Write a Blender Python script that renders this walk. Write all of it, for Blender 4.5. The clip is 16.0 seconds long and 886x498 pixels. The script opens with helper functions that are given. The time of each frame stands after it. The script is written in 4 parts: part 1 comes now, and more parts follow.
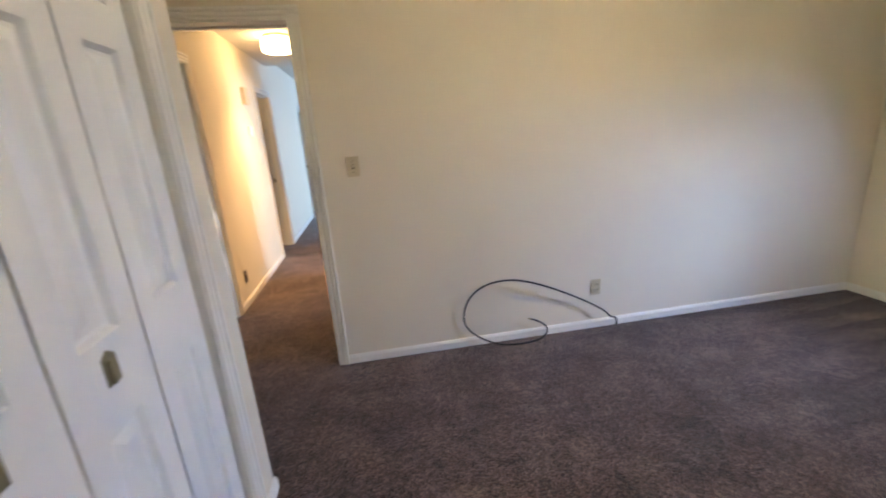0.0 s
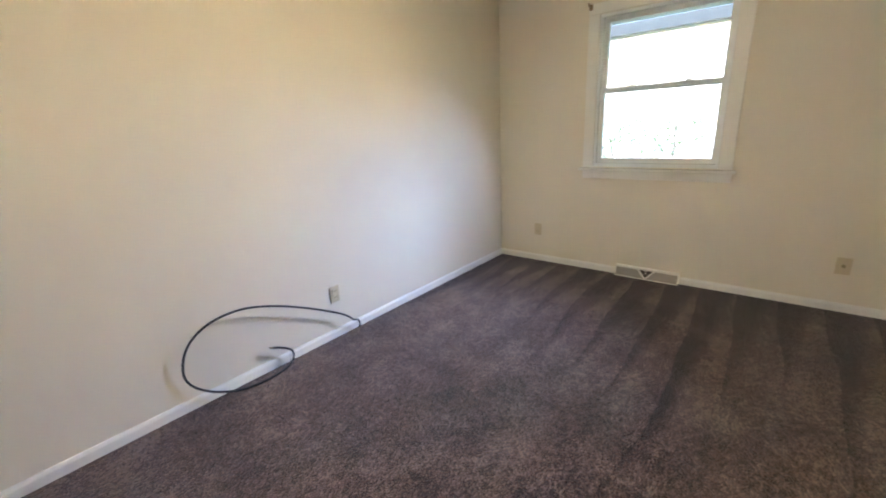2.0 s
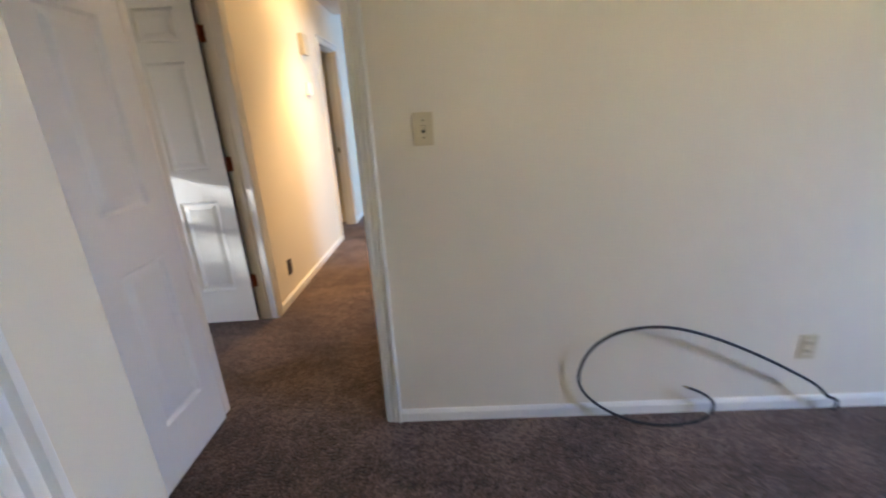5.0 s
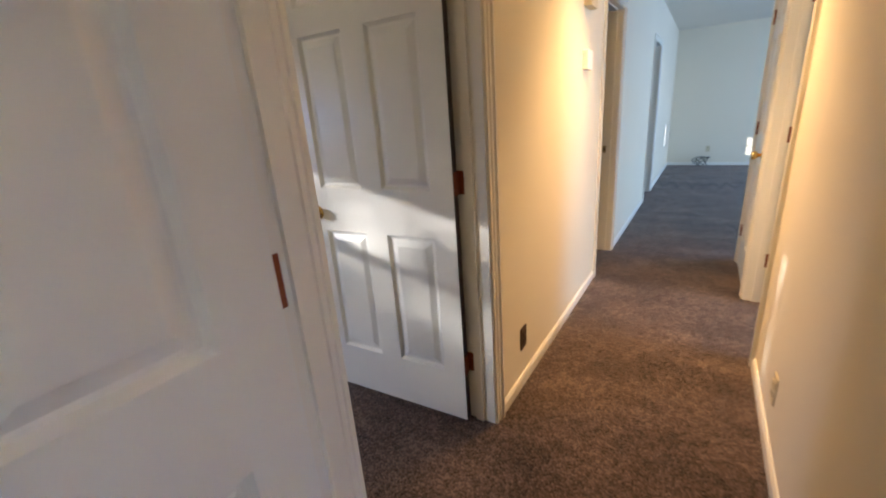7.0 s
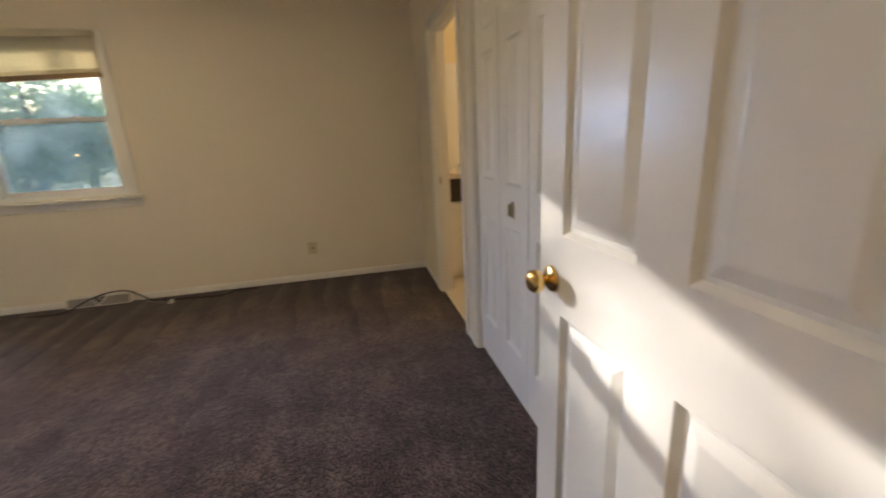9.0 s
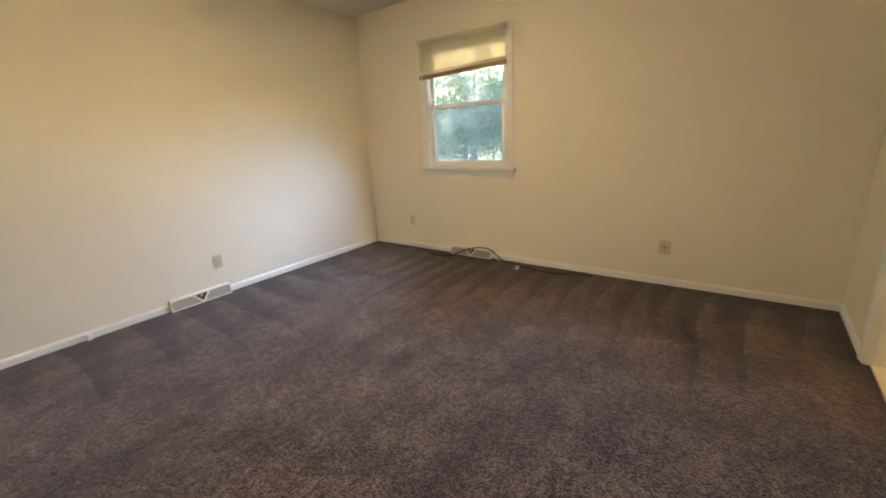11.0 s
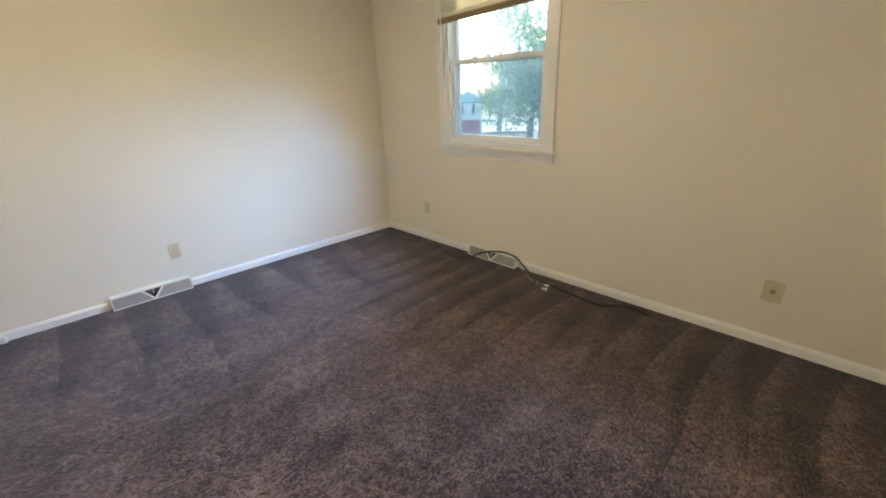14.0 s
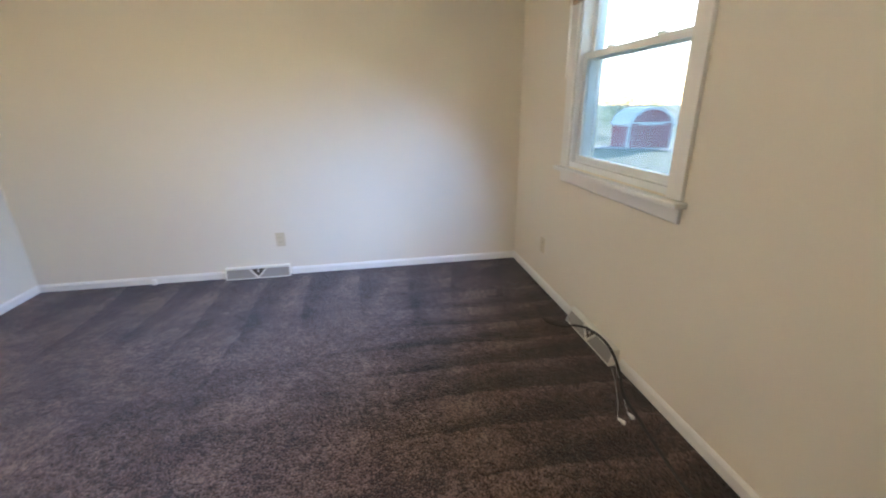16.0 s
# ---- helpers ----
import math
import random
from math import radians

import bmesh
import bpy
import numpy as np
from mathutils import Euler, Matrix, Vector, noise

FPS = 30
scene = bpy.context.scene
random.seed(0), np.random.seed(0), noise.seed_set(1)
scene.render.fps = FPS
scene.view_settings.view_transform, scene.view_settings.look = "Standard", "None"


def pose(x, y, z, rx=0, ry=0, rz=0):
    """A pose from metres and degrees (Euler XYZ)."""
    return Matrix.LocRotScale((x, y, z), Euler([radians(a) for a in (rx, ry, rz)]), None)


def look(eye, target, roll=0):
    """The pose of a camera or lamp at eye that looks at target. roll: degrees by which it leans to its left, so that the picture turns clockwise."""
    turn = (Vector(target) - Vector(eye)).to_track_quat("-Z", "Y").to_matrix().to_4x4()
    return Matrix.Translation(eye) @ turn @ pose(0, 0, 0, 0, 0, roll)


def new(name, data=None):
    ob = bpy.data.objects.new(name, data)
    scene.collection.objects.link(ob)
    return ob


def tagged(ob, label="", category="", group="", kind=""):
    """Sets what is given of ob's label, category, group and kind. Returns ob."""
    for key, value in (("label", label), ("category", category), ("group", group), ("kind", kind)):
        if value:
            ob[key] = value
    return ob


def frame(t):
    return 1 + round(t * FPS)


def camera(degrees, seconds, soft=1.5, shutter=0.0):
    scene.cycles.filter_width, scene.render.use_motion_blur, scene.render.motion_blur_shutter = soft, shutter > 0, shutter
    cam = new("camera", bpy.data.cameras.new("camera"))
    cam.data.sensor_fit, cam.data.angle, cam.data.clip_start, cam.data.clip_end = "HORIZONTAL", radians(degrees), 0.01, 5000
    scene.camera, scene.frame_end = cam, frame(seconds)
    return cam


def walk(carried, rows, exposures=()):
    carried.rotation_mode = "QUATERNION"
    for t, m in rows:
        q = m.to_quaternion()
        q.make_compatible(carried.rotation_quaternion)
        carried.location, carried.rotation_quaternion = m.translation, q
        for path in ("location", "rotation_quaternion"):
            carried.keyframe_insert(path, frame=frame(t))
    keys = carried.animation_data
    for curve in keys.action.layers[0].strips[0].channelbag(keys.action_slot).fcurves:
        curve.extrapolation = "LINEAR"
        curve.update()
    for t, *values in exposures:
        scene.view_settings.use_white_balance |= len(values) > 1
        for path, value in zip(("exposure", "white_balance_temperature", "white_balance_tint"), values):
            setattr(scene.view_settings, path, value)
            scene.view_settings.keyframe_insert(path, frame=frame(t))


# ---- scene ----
SKY, HALL_W, BATH_W, FAR_W, SIDE_W = 0.15, 5.0, 3.6, 58.0, 25.0
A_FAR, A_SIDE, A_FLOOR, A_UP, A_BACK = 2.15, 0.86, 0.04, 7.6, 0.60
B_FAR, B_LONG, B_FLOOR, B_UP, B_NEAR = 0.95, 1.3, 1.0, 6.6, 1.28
cam = camera(94.5, 16.0, 1.9, 0.35)
PATH = [
    (0, (0.37, -2.497, 1.42), (0.657, -0.593, 0.878), -4.2),
    (0.5, (0.408, -2.4, 1.351), (1.078, -0.59, 0.829), -3.8),
    (1, (0.396, -2.298, 1.392), (1.396, -0.664, 0.818), -3.2),
    (1.5, (0.349, -2.252, 1.374), (1.614, -0.814, 0.798), -3.3),
    (2, (0.313, -2.222, 1.358), (1.784, -0.996, 0.781), -3.1),
    (2.5, (0.319, -2.268, 1.376), (1.895, -1.183, 0.792), -3.2),
    (3, (0.314, -2.241, 1.363), (1.952, -1.247, 0.788), -2.6),
    (3.5, (0.308, -2.197, 1.357), (1.893, -1.121, 0.781), -2.0),
    (4, (0.317, -2.054, 1.347), (1.542, -0.587, 0.755), -1.9),
    (4.5, (0.411, -1.798, 1.336), (0.985, 0.02, 0.73), -2.7),
    (5, (0.339, -1.527, 1.322), (0.287, 0.37, 0.691), -3.1),
    (5.2, (0.299, -1.37, 1.317), (0.062, 0.515, 0.694), -3.7),
    (7.3, (-0.36, -0.135, 1.33), (-1.459, 1.423, 0.727), -4.0),
    (7.5, (-0.423, -0.024, 1.327), (-1.572, 1.503, 0.737), -3.8),
    (8, (-0.557, 0.215, 1.32), (-1.956, 1.525, 0.747), -2.7),
    (8.5, (-0.738, 0.407, 1.3), (-2.405, 1.363, 0.745), -2.6),
    (9, (-0.899, 0.527, 1.29), (-2.786, 0.929, 0.76), -2.9),
    (9.5, (-1.025, 0.626, 1.312), (-2.946, 0.386, 0.807), -2.9),
    (10, (-1.111, 0.63, 1.314), (-2.921, -0.065, 0.823), -3.2),
    (10.2, (-1.167, 0.621, 1.314), (-2.922, -0.204, 0.826), -3.4),
    (12.3, (-1.419, 0.526, 1.37), (-2.716, -0.863, 0.748), -2.8),
    (12.5, (-1.474, 0.55, 1.342), (-2.749, -0.862, 0.724), -2.6),
    (13, (-1.69, 0.52, 1.358), (-2.904, -0.929, 0.706), -3.0),
    (13.5, (-2.006, 0.349, 1.34), (-3.306, -1.015, 0.667), -2.7),
    (14, (-2.356, 0.285, 1.346), (-3.647, -1.065, 0.631), -2.1),
    (14.5, (-2.702, 0.237, 1.325), (-3.919, -1.172, 0.595), -2.0),
    (15, (-3.063, 0.197, 1.335), (-4.187, -1.292, 0.615), -2.4),
    (15.5, (-3.361, 0.201, 1.316), (-4.173, -1.49, 0.622), -1.6),
    (16, (-3.706, 0.176, 1.311), (-4.003, -1.689, 0.653), -1.0),
]
walk(cam, [(t, look(eye, target, roll)) for t, eye, target, roll in PATH],
     [(0.0, 2.36, 6500, 14), (0.7, 2.26, 6300, 16), (1.5, 2.73, 6250, 13), (3.5, 2.80, 6400, 13), (5.2, 2.18, 5950, 10), (7.3, 1.98, 6450, 12), (8.5, 2.28, 6250, 10), (9.1, 2.36, 7000, 14), (10.2, 2.83, 7200, 12), (12.3, 3.00, 7500, 8), (13.2, 2.92, 7600, 7), (13.7, 2.98, 6400, 7), (14.5, 3.02, 6000, 9), (16.0, 2.88, 5800, 12)])

# world, sun, exposure
SUN_WAY = Vector((1.0, 0.775, -0.235)).normalized()
world = bpy.data.worlds.new("world")
scene.world = world
world.use_nodes = True
wt = world.node_tree
sky = wt.nodes.new("ShaderNodeTexSky")
sky.sky_type = 'NISHITA'
sky.sun_disc = False
sky.sun_elevation = radians(11)
sky.sun_rotation = radians(232)
sky.ozone_density = 2.0
sky.dust_density = 0.3
wt.nodes["Background"].inputs[1].default_value = SKY
wt.links.new(sky.outputs[0], wt.nodes["Background"].inputs[0])

sun_data = bpy.data.lights.new("sun", 'SUN')
sun_data.energy = 2.1
sun_data.angle = radians(0.5)
sun_data.color = (1.0, 0.97, 0.93)
sun = new("sun", sun_data)
sun.rotation_euler = SUN_WAY.to_track_quat("-Z", "Y").to_euler()


def point_lamp(name, x, y, z, watts, radius, colour):
    data = bpy.data.lights.new(name, 'POINT')
    data.energy, data.shadow_soft_size, data.color = watts, radius, colour
    ob = new(name, data)
    ob.location = (x, y, z)
    return ob


hall_data = bpy.data.lights.new("hall_bulb", 'AREA')
hall_data.shape, hall_data.size, hall_data.energy, hall_data.color = 'DISK', 0.40, HALL_W, (1.0, 0.60, 0.26)
hall_data.spread = radians(96)
hall_lamp = new("hall_bulb", hall_data)
hall_lamp.location = (-0.43, 2.15, 2.29)
point_lamp("bath_bulb", -3.9, 2.6, 2.2, BATH_W, 0.08, (1.0, 0.80, 0.54))


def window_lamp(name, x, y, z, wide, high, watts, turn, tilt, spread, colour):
    """Area lamp added just inside a window for its daylight: turn is the way it faces, tilt how far it looks down."""
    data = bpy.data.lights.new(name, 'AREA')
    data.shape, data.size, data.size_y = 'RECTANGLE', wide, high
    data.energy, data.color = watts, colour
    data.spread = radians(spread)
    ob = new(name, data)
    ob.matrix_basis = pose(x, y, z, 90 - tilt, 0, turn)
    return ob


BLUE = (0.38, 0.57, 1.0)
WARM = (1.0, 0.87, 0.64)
# lamps added inside each bedroom window: sky aimed at walls, doors and the floor, ground bounce up to the ceiling
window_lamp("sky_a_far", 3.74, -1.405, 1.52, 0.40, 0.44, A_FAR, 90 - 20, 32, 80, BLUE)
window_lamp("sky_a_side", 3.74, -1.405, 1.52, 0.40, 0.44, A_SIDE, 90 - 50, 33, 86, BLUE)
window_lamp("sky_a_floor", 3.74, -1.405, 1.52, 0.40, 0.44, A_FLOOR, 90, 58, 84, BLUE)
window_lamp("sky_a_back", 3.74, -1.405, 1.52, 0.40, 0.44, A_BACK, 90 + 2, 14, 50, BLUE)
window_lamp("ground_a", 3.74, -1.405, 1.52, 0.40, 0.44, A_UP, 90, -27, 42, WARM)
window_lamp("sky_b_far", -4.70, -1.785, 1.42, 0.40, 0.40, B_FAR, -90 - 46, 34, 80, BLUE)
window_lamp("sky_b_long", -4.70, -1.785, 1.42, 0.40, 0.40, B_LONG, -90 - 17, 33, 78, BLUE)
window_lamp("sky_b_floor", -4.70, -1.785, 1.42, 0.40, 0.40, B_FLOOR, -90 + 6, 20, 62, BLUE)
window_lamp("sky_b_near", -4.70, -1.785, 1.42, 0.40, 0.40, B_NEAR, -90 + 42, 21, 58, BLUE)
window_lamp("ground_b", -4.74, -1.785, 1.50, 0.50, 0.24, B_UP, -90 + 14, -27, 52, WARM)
# lamps added at unseen windows for the daylight in the rooms beyond
window_lamp("sky_far_room", 4.94, 6.7, 1.4, 4.0, 1.5, FAR_W, 90, 15, 160, (0.38, 0.61, 1.0))
window_lamp("sky_side_room", 3.90, 1.9, 1.5, 1.8, 1.1, SIDE_W, 90, 10, 160, (0.50, 0.70, 1.0))


# ---- materials ----
def material(name, colour, rough=0.6, metal=0.0, vary=0.06, scale=6.0, fine=90.0, bump=0.1, fine_vary=0.04, spec=0.5):
    m = bpy.data.materials.new(name)
    m.use_nodes = True
    nt = m.node_tree
    n, ln = nt.nodes, nt.links
    b = n["Principled BSDF"]
    b.inputs["Roughness"].default_value = rough
    b.inputs["Metallic"].default_value = metal
    b.inputs["Specular IOR Level"].default_value = spec
    geo = n.new("ShaderNodeNewGeometry")
    big = n.new("ShaderNodeTexNoise")
    big.inputs["Scale"].default_value = scale
    big.inputs["Detail"].default_value = 4
    small = n.new("ShaderNodeTexNoise")
    small.inputs["Scale"].default_value = fine
    small.inputs["Detail"].default_value = 3
    for t in (big, small):
        ln.new(geo.outputs["Position"], t.inputs["Vector"])
    add = n.new("ShaderNodeMath")
    add.operation = 'MULTIPLY_ADD'
    ln.new(big.outputs[0], add.inputs[0])
    add.inputs[1].default_value = 2 * vary
    add.inputs[2].default_value = 1 - vary
    add2 = n.new("ShaderNodeMath")
    add2.operation = 'MULTIPLY_ADD'
    ln.new(small.outputs[0], add2.inputs[0])
    add2.inputs[1].default_value = 2 * fine_vary
    ln.new(add.outputs[0], add2.inputs[2])
    mul = n.new("ShaderNodeVectorMath")
    mul.operation = 'SCALE'
    mul.inputs[0].default_value = colour[:3]
    ln.new(add2.outputs[0], mul.inputs["Scale"])
    ln.new(mul.outputs[0], b.inputs["Base Color"])
    if bump:
        bp = n.new("ShaderNodeBump")
        bp.inputs["Strength"].default_value = bump
        bp.inputs["Distance"].default_value = 0.002
        ln.new(small.outputs[0], bp.inputs["Height"])
        ln.new(bp.outputs[0], b.inputs["Normal"])
    return m


def carpet_material():
    m = bpy.data.materials.new("carpet")
    m.use_nodes = True
    nt = m.node_tree
    n, ln = nt.nodes, nt.links
    b = n["Principled BSDF"]
    b.inputs["Roughness"].default_value = 0.95
    b.inputs["Specular IOR Level"].default_value = 0.15
    b.inputs["Sheen Weight"].default_value = 0.22
    b.inputs["Sheen Roughness"].default_value = 0.5
    geo = n.new("ShaderNodeNewGeometry")

    def math(op, a, c=None, clamp=False):
        k = n.new("ShaderNodeMath")
        k.operation, k.use_clamp = op, clamp
        for i, v in enumerate((a, c)):
            if v is None:
                continue
            if isinstance(v, (int, float)):
                k.inputs[i].default_value = v
            else:
                ln.new(v, k.inputs[i])
        return k.outputs[0]

    def noise_at(scale, detail=3, rough=0.5, stretch=None):
        t = n.new("ShaderNodeTexNoise")
        t.inputs["Scale"].default_value = scale
        t.inputs["Detail"].default_value = detail
        t.inputs["Roughness"].default_value = rough
        if stretch:
            mp = n.new("ShaderNodeMapping")
            mp.inputs["Scale"].default_value = stretch
            ln.new(geo.outputs["Position"], mp.inputs["Vector"])
            ln.new(mp.outputs[0], t.inputs["Vector"])
        else:
            ln.new(geo.outputs["Position"], t.inputs["Vector"])
        return t.outputs[0]

    tuft = noise_at(135, 4, 0.8)
    vor = n.new("ShaderNodeTexVoronoi")
    vor.voronoi_dimensions = '2D'
    vor.inputs["Scale"].default_value = 110
    ln.new(geo.outputs["Position"], vor.inputs["Vector"])
    tip = n.new("ShaderNodeSeparateColor")
    ln.new(vor.outputs["Color"], tip.inputs[0])
    clump = noise_at(27, 3, 0.65)
    blotch = noise_at(5.5, 4, 0.65)
    patch = noise_at(2.4, 4, 0.6)
    drag = noise_at(1.6, 3, 0.5, (0.6, 3.0, 1.0))
    sep = n.new("ShaderNodeSeparateXYZ")
    ln.new(geo.outputs["Position"], sep.inputs[0])
    wob = noise_at(0.55, 1)
    # vacuum strokes: dark teeth that start at the window walls and taper into the room
    jag = math('ADD', math('MULTIPLY', clump, 0.05), math('MULTIPLY', blotch, 0.12))

    def teeth(along, off, lanes, reach):
        lane = math('ADD', math('MULTIPLY', along, lanes), math('ADD', math('MULTIPLY', wob, 1.6), jag))
        saw = math('FRACT', lane)
        cell = n.new("ShaderNodeTexWhiteNoise")
        cell.noise_dimensions = '1D'
        ln.new(math('FLOOR', lane), cell.inputs["W"])
        far = math('DIVIDE', off, math('ADD', math('MULTIPLY', cell.outputs[0], reach), 0.9))
        return math('MULTIPLY', math('SUBTRACT', saw, far), 3.2, True)

    wall_off = math('SUBTRACT', 4.43, math('ABSOLUTE', math('ADD', sep.outputs[0], 0.46)))
    in_a = math('MULTIPLY', math('ADD', sep.outputs[0], 1.0), 100.0, True)
    t1 = teeth(sep.outputs[1], wall_off, 4.2, math('ADD', math('MULTIPLY', in_a, 0.9), 1.0))
    south_off = math('ADD', sep.outputs[1], 3.25)
    t2 = math('MULTIPLY', teeth(sep.outputs[0], south_off, 2.8, 0.8), math('MULTIPLY', math('SUBTRACT', -1.1, sep.outputs[0]), 2.0, True))
    fold = math('PINGPONG', math('MULTIPLY', sep.outputs[0], 5.2), 0.5)
    track = math('ABSOLUTE', math('SUBTRACT', math('SUBTRACT', sep.outputs[1], 7.15), math('MULTIPLY', fold, 1.1)))
    zig = math('MULTIPLY', math('SUBTRACT', 0.16, track), 9.0, True)
    stroke = math('MAXIMUM', math('MAXIMUM', t1, t2), zig)
    tone = math('ADD', math('MULTIPLY', math('SUBTRACT', patch, 0.5), 0.8), math('MULTIPLY', math('SUBTRACT', drag, 0.5), 0.5))
    tone = math('ADD', tone, math('MULTIPLY', math('SUBTRACT', blotch, 0.5), 0.66))
    tone = math('ADD', math('SUBTRACT', tone, math('MULTIPLY', stroke, math('ADD', math('MULTIPLY', in_a, 0.08), 0.30))), 0.10)
    grain = math('ADD', math('MULTIPLY', math('SUBTRACT', tuft, 0.5), 1.6), math('MULTIPLY', math('SUBTRACT', clump, 0.5), 0.8))
    grain = math('ADD', grain, math('MULTIPLY', math('SUBTRACT', tip.outputs[0], 0.5), 0.44))
    grain = math('ADD', grain, math('MULTIPLY', math('SUBTRACT', 0.42, vor.outputs["Distance"]), 0.55))
    total = math('ADD', math('ADD', tone, grain), 0.46)
    ramp = n.new("ShaderNodeValToRGB")
    e = ramp.color_ramp.elements
    e[0].position, e[0].color = 0.0, (0.0105, 0.0066, 0.0046, 1)
    e[1].position, e[1].color = 1.0, (0.205, 0.139, 0.113, 1)
    mid = e.new(0.5)
    mid.color = (0.057, 0.0335, 0.0268, 1)
    ln.new(total, ramp.inputs[0])
    ln.new(ramp.outputs[0], b.inputs["Base Color"])
    bp = n.new("ShaderNodeBump")
    bp.inputs["Strength"].default_value = 0.7
    bp.inputs["Distance"].default_value = 0.006
    ln.new(math('SUBTRACT', math('ADD', tuft, math('MULTIPLY', clump, 0.6)), math('MULTIPLY', vor.outputs["Distance"], 0.9)), bp.inputs["Height"])
    ln.new(bp.outputs[0], b.inputs["Normal"])
    return m


def glass_material():
    """Window glass with a thin bluish veil that puts glare haze into the pane."""
    m = bpy.data.materials.new("window_glass")
    m.use_nodes = True
    n, ln = m.node_tree.nodes, m.node_tree.links
    b = n["Principled BSDF"]
    b.inputs["Base Color"].default_value = (0.96, 0.99, 1.0, 1)
    b.inputs["Roughness"].default_value = 0.0
    b.inputs["Transmission Weight"].default_value = 1.0
    b.inputs["IOR"].default_value = 1.05
    veil = n.new("ShaderNodeBsdfTranslucent")
    veil.inputs[0].default_value = (0.66, 0.84, 1.0, 1)
    tex = n.new("ShaderNodeTexNoise")
    tex.inputs["Scale"].default_value = 5.0
    tex.inputs["Detail"].default_value = 5
    geo = n.new("ShaderNodeNewGeometry")
    ln.new(geo.outputs["Position"], tex.inputs["Vector"])
    amount = n.new("ShaderNodeMath")
    amount.operation = 'MULTIPLY'
    amount.inputs[1].default_value = 0.15
    ln.new(tex.outputs[0], amount.inputs[0])
    mix = n.new("ShaderNodeMixShader")
    ln.new(amount.outputs[0], mix.inputs[0])
    ln.new(b.outputs[0], mix.inputs[1])
    ln.new(veil.outputs[0], mix.inputs[2])
    ln.new(mix.outputs[0], n["Material Output"].inputs[0])
    return m


def glow_material(name, colour, strength):
    m = bpy.data.materials.new(name)
    m.use_nodes = True
    b = m.node_tree.nodes["Principled BSDF"]
    b.inputs["Base Color"].default_value = (0.9, 0.88, 0.8, 1)
    b.inputs["Emission Color"].default_value = (*colour, 1)
    b.inputs["Emission Strength"].default_value = strength
    return m


def grass_material():
    m = material("lawn", (0.085, 0.11, 0.04), 0.95, vary=0.35, scale=0.35, fine=14, bump=0.0, fine_vary=0.25)
    return m


WALL = material("wall_paint", (0.77, 0.70, 0.565), 0.75, vary=0.025, scale=1.3, fine=160, bump=0.12, fine_vary=0.012, spec=0.3)
CEIL = material("ceiling_paint", (0.78, 0.74, 0.66), 0.9, vary=0.03, scale=2.0, fine=120, bump=0.5, fine_vary=0.03, spec=0.2)
TRIM = material("trim_paint", (0.80, 0.77, 0.70), 0.38, vary=0.04, scale=3.0, fine=60, bump=0.05, fine_vary=0.015)
DOORP = material("door_paint", (0.80, 0.79, 0.75), 0.30, vary=0.03, scale=2.5, fine=45, bump=0.06, fine_vary=0.012)
SASH = material("sash_vinyl", (0.80, 0.80, 0.78), 0.4, vary=0.03, scale=4, fine=60, bump=0.03, fine_vary=0.01)
CARPET = carpet_material()
GLASS = glass_material()
BRASS = material("polished_brass", (0.78, 0.56, 0.22), 0.16, 1.0, vary=0.06, scale=20, fine=200, bump=0.03)
AGED = material("aged_brass", (0.33, 0.28, 0.16), 0.42, 0.85, vary=0.15, scale=25, fine=200, bump=0.05)
COPPER = material("copper_hinge", (0.26, 0.075, 0.035), 0.42, 0.7, vary=0.2, scale=30, fine=200, bump=0.05)
IVORY = material("ivory_plastic", (0.60, 0.51, 0.33), 0.4, vary=0.03, scale=10, fine=100, bump=0.02)
SLOT = material("dark_slot", (0.02, 0.018, 0.015), 0.6, vary=0.05, bump=0)
BROWNP = material("brown_plastic", (0.055, 0.032, 0.02), 0.4, vary=0.08, scale=15, bump=0.02)
WHITEP = material("white_plastic", (0.80, 0.78, 0.72), 0.4, vary=0.03, scale=10, bump=0.02)
CABLE = material("black_cable", (0.010, 0.010, 0.011), 0.6, vary=0.1, scale=15, bump=0.02)
CORDM = material("brown_cord", (0.018, 0.013, 0.010), 0.55, vary=0.1, scale=15, bump=0.02)
SLAT = material("blind_slat", (0.64, 0.59, 0.47), 0.45, vary=0.03, scale=8, bump=0.02)
RAILM = material("blind_rail", (0.30, 0.20, 0.115), 0.4, vary=0.1, scale=20, bump=0.05)
VENTM = material("vent_enamel", (0.72, 0.69, 0.60), 0.4, vary=0.06, scale=12, bump=0.03)
VENTF = material("vent_face", (0.31, 0.28, 0.24), 0.35, vary=0.08, scale=12, bump=0.03)
DUCT = material("vent_inside", (0.10, 0.085, 0.065), 0.6, vary=0.1, scale=10, bump=0.03)
TILE = material("bath_tile", (0.66, 0.58, 0.46), 0.35, vary=0.05, scale=4, bump=0.03)
BATHW = material("bath_wall", (0.74, 0.63, 0.42), 0.6, vary=0.04, scale=2, bump=0.05)
BATHT = material("bath_wall_tile", (0.78, 0.76, 0.70), 0.2, vary=0.03, scale=3, bump=0.03)
CHROME = material("chrome", (0.75, 0.75, 0.76), 0.12, 1.0, vary=0.03, scale=20, bump=0.01)
DARKW = material("dark_vanity_and_gap", (0.03, 0.022, 0.018), 0.4, vary=0.1, scale=10, bump=0.05)
SHADE = glow_material("lamp_glass", (1.0, 0.66, 0.30), 4.4)
GRASS = grass_material()
CONCRETE = material("pale_concrete", (0.42, 0.40, 0.37), 0.9, vary=0.15, scale=1.2, fine=30, bump=0.2, fine_vary=0.1)
SIDING = material("siding", (0.80, 0.79, 0.76), 0.7, vary=0.06, scale=2, fine=30, bump=0.1)
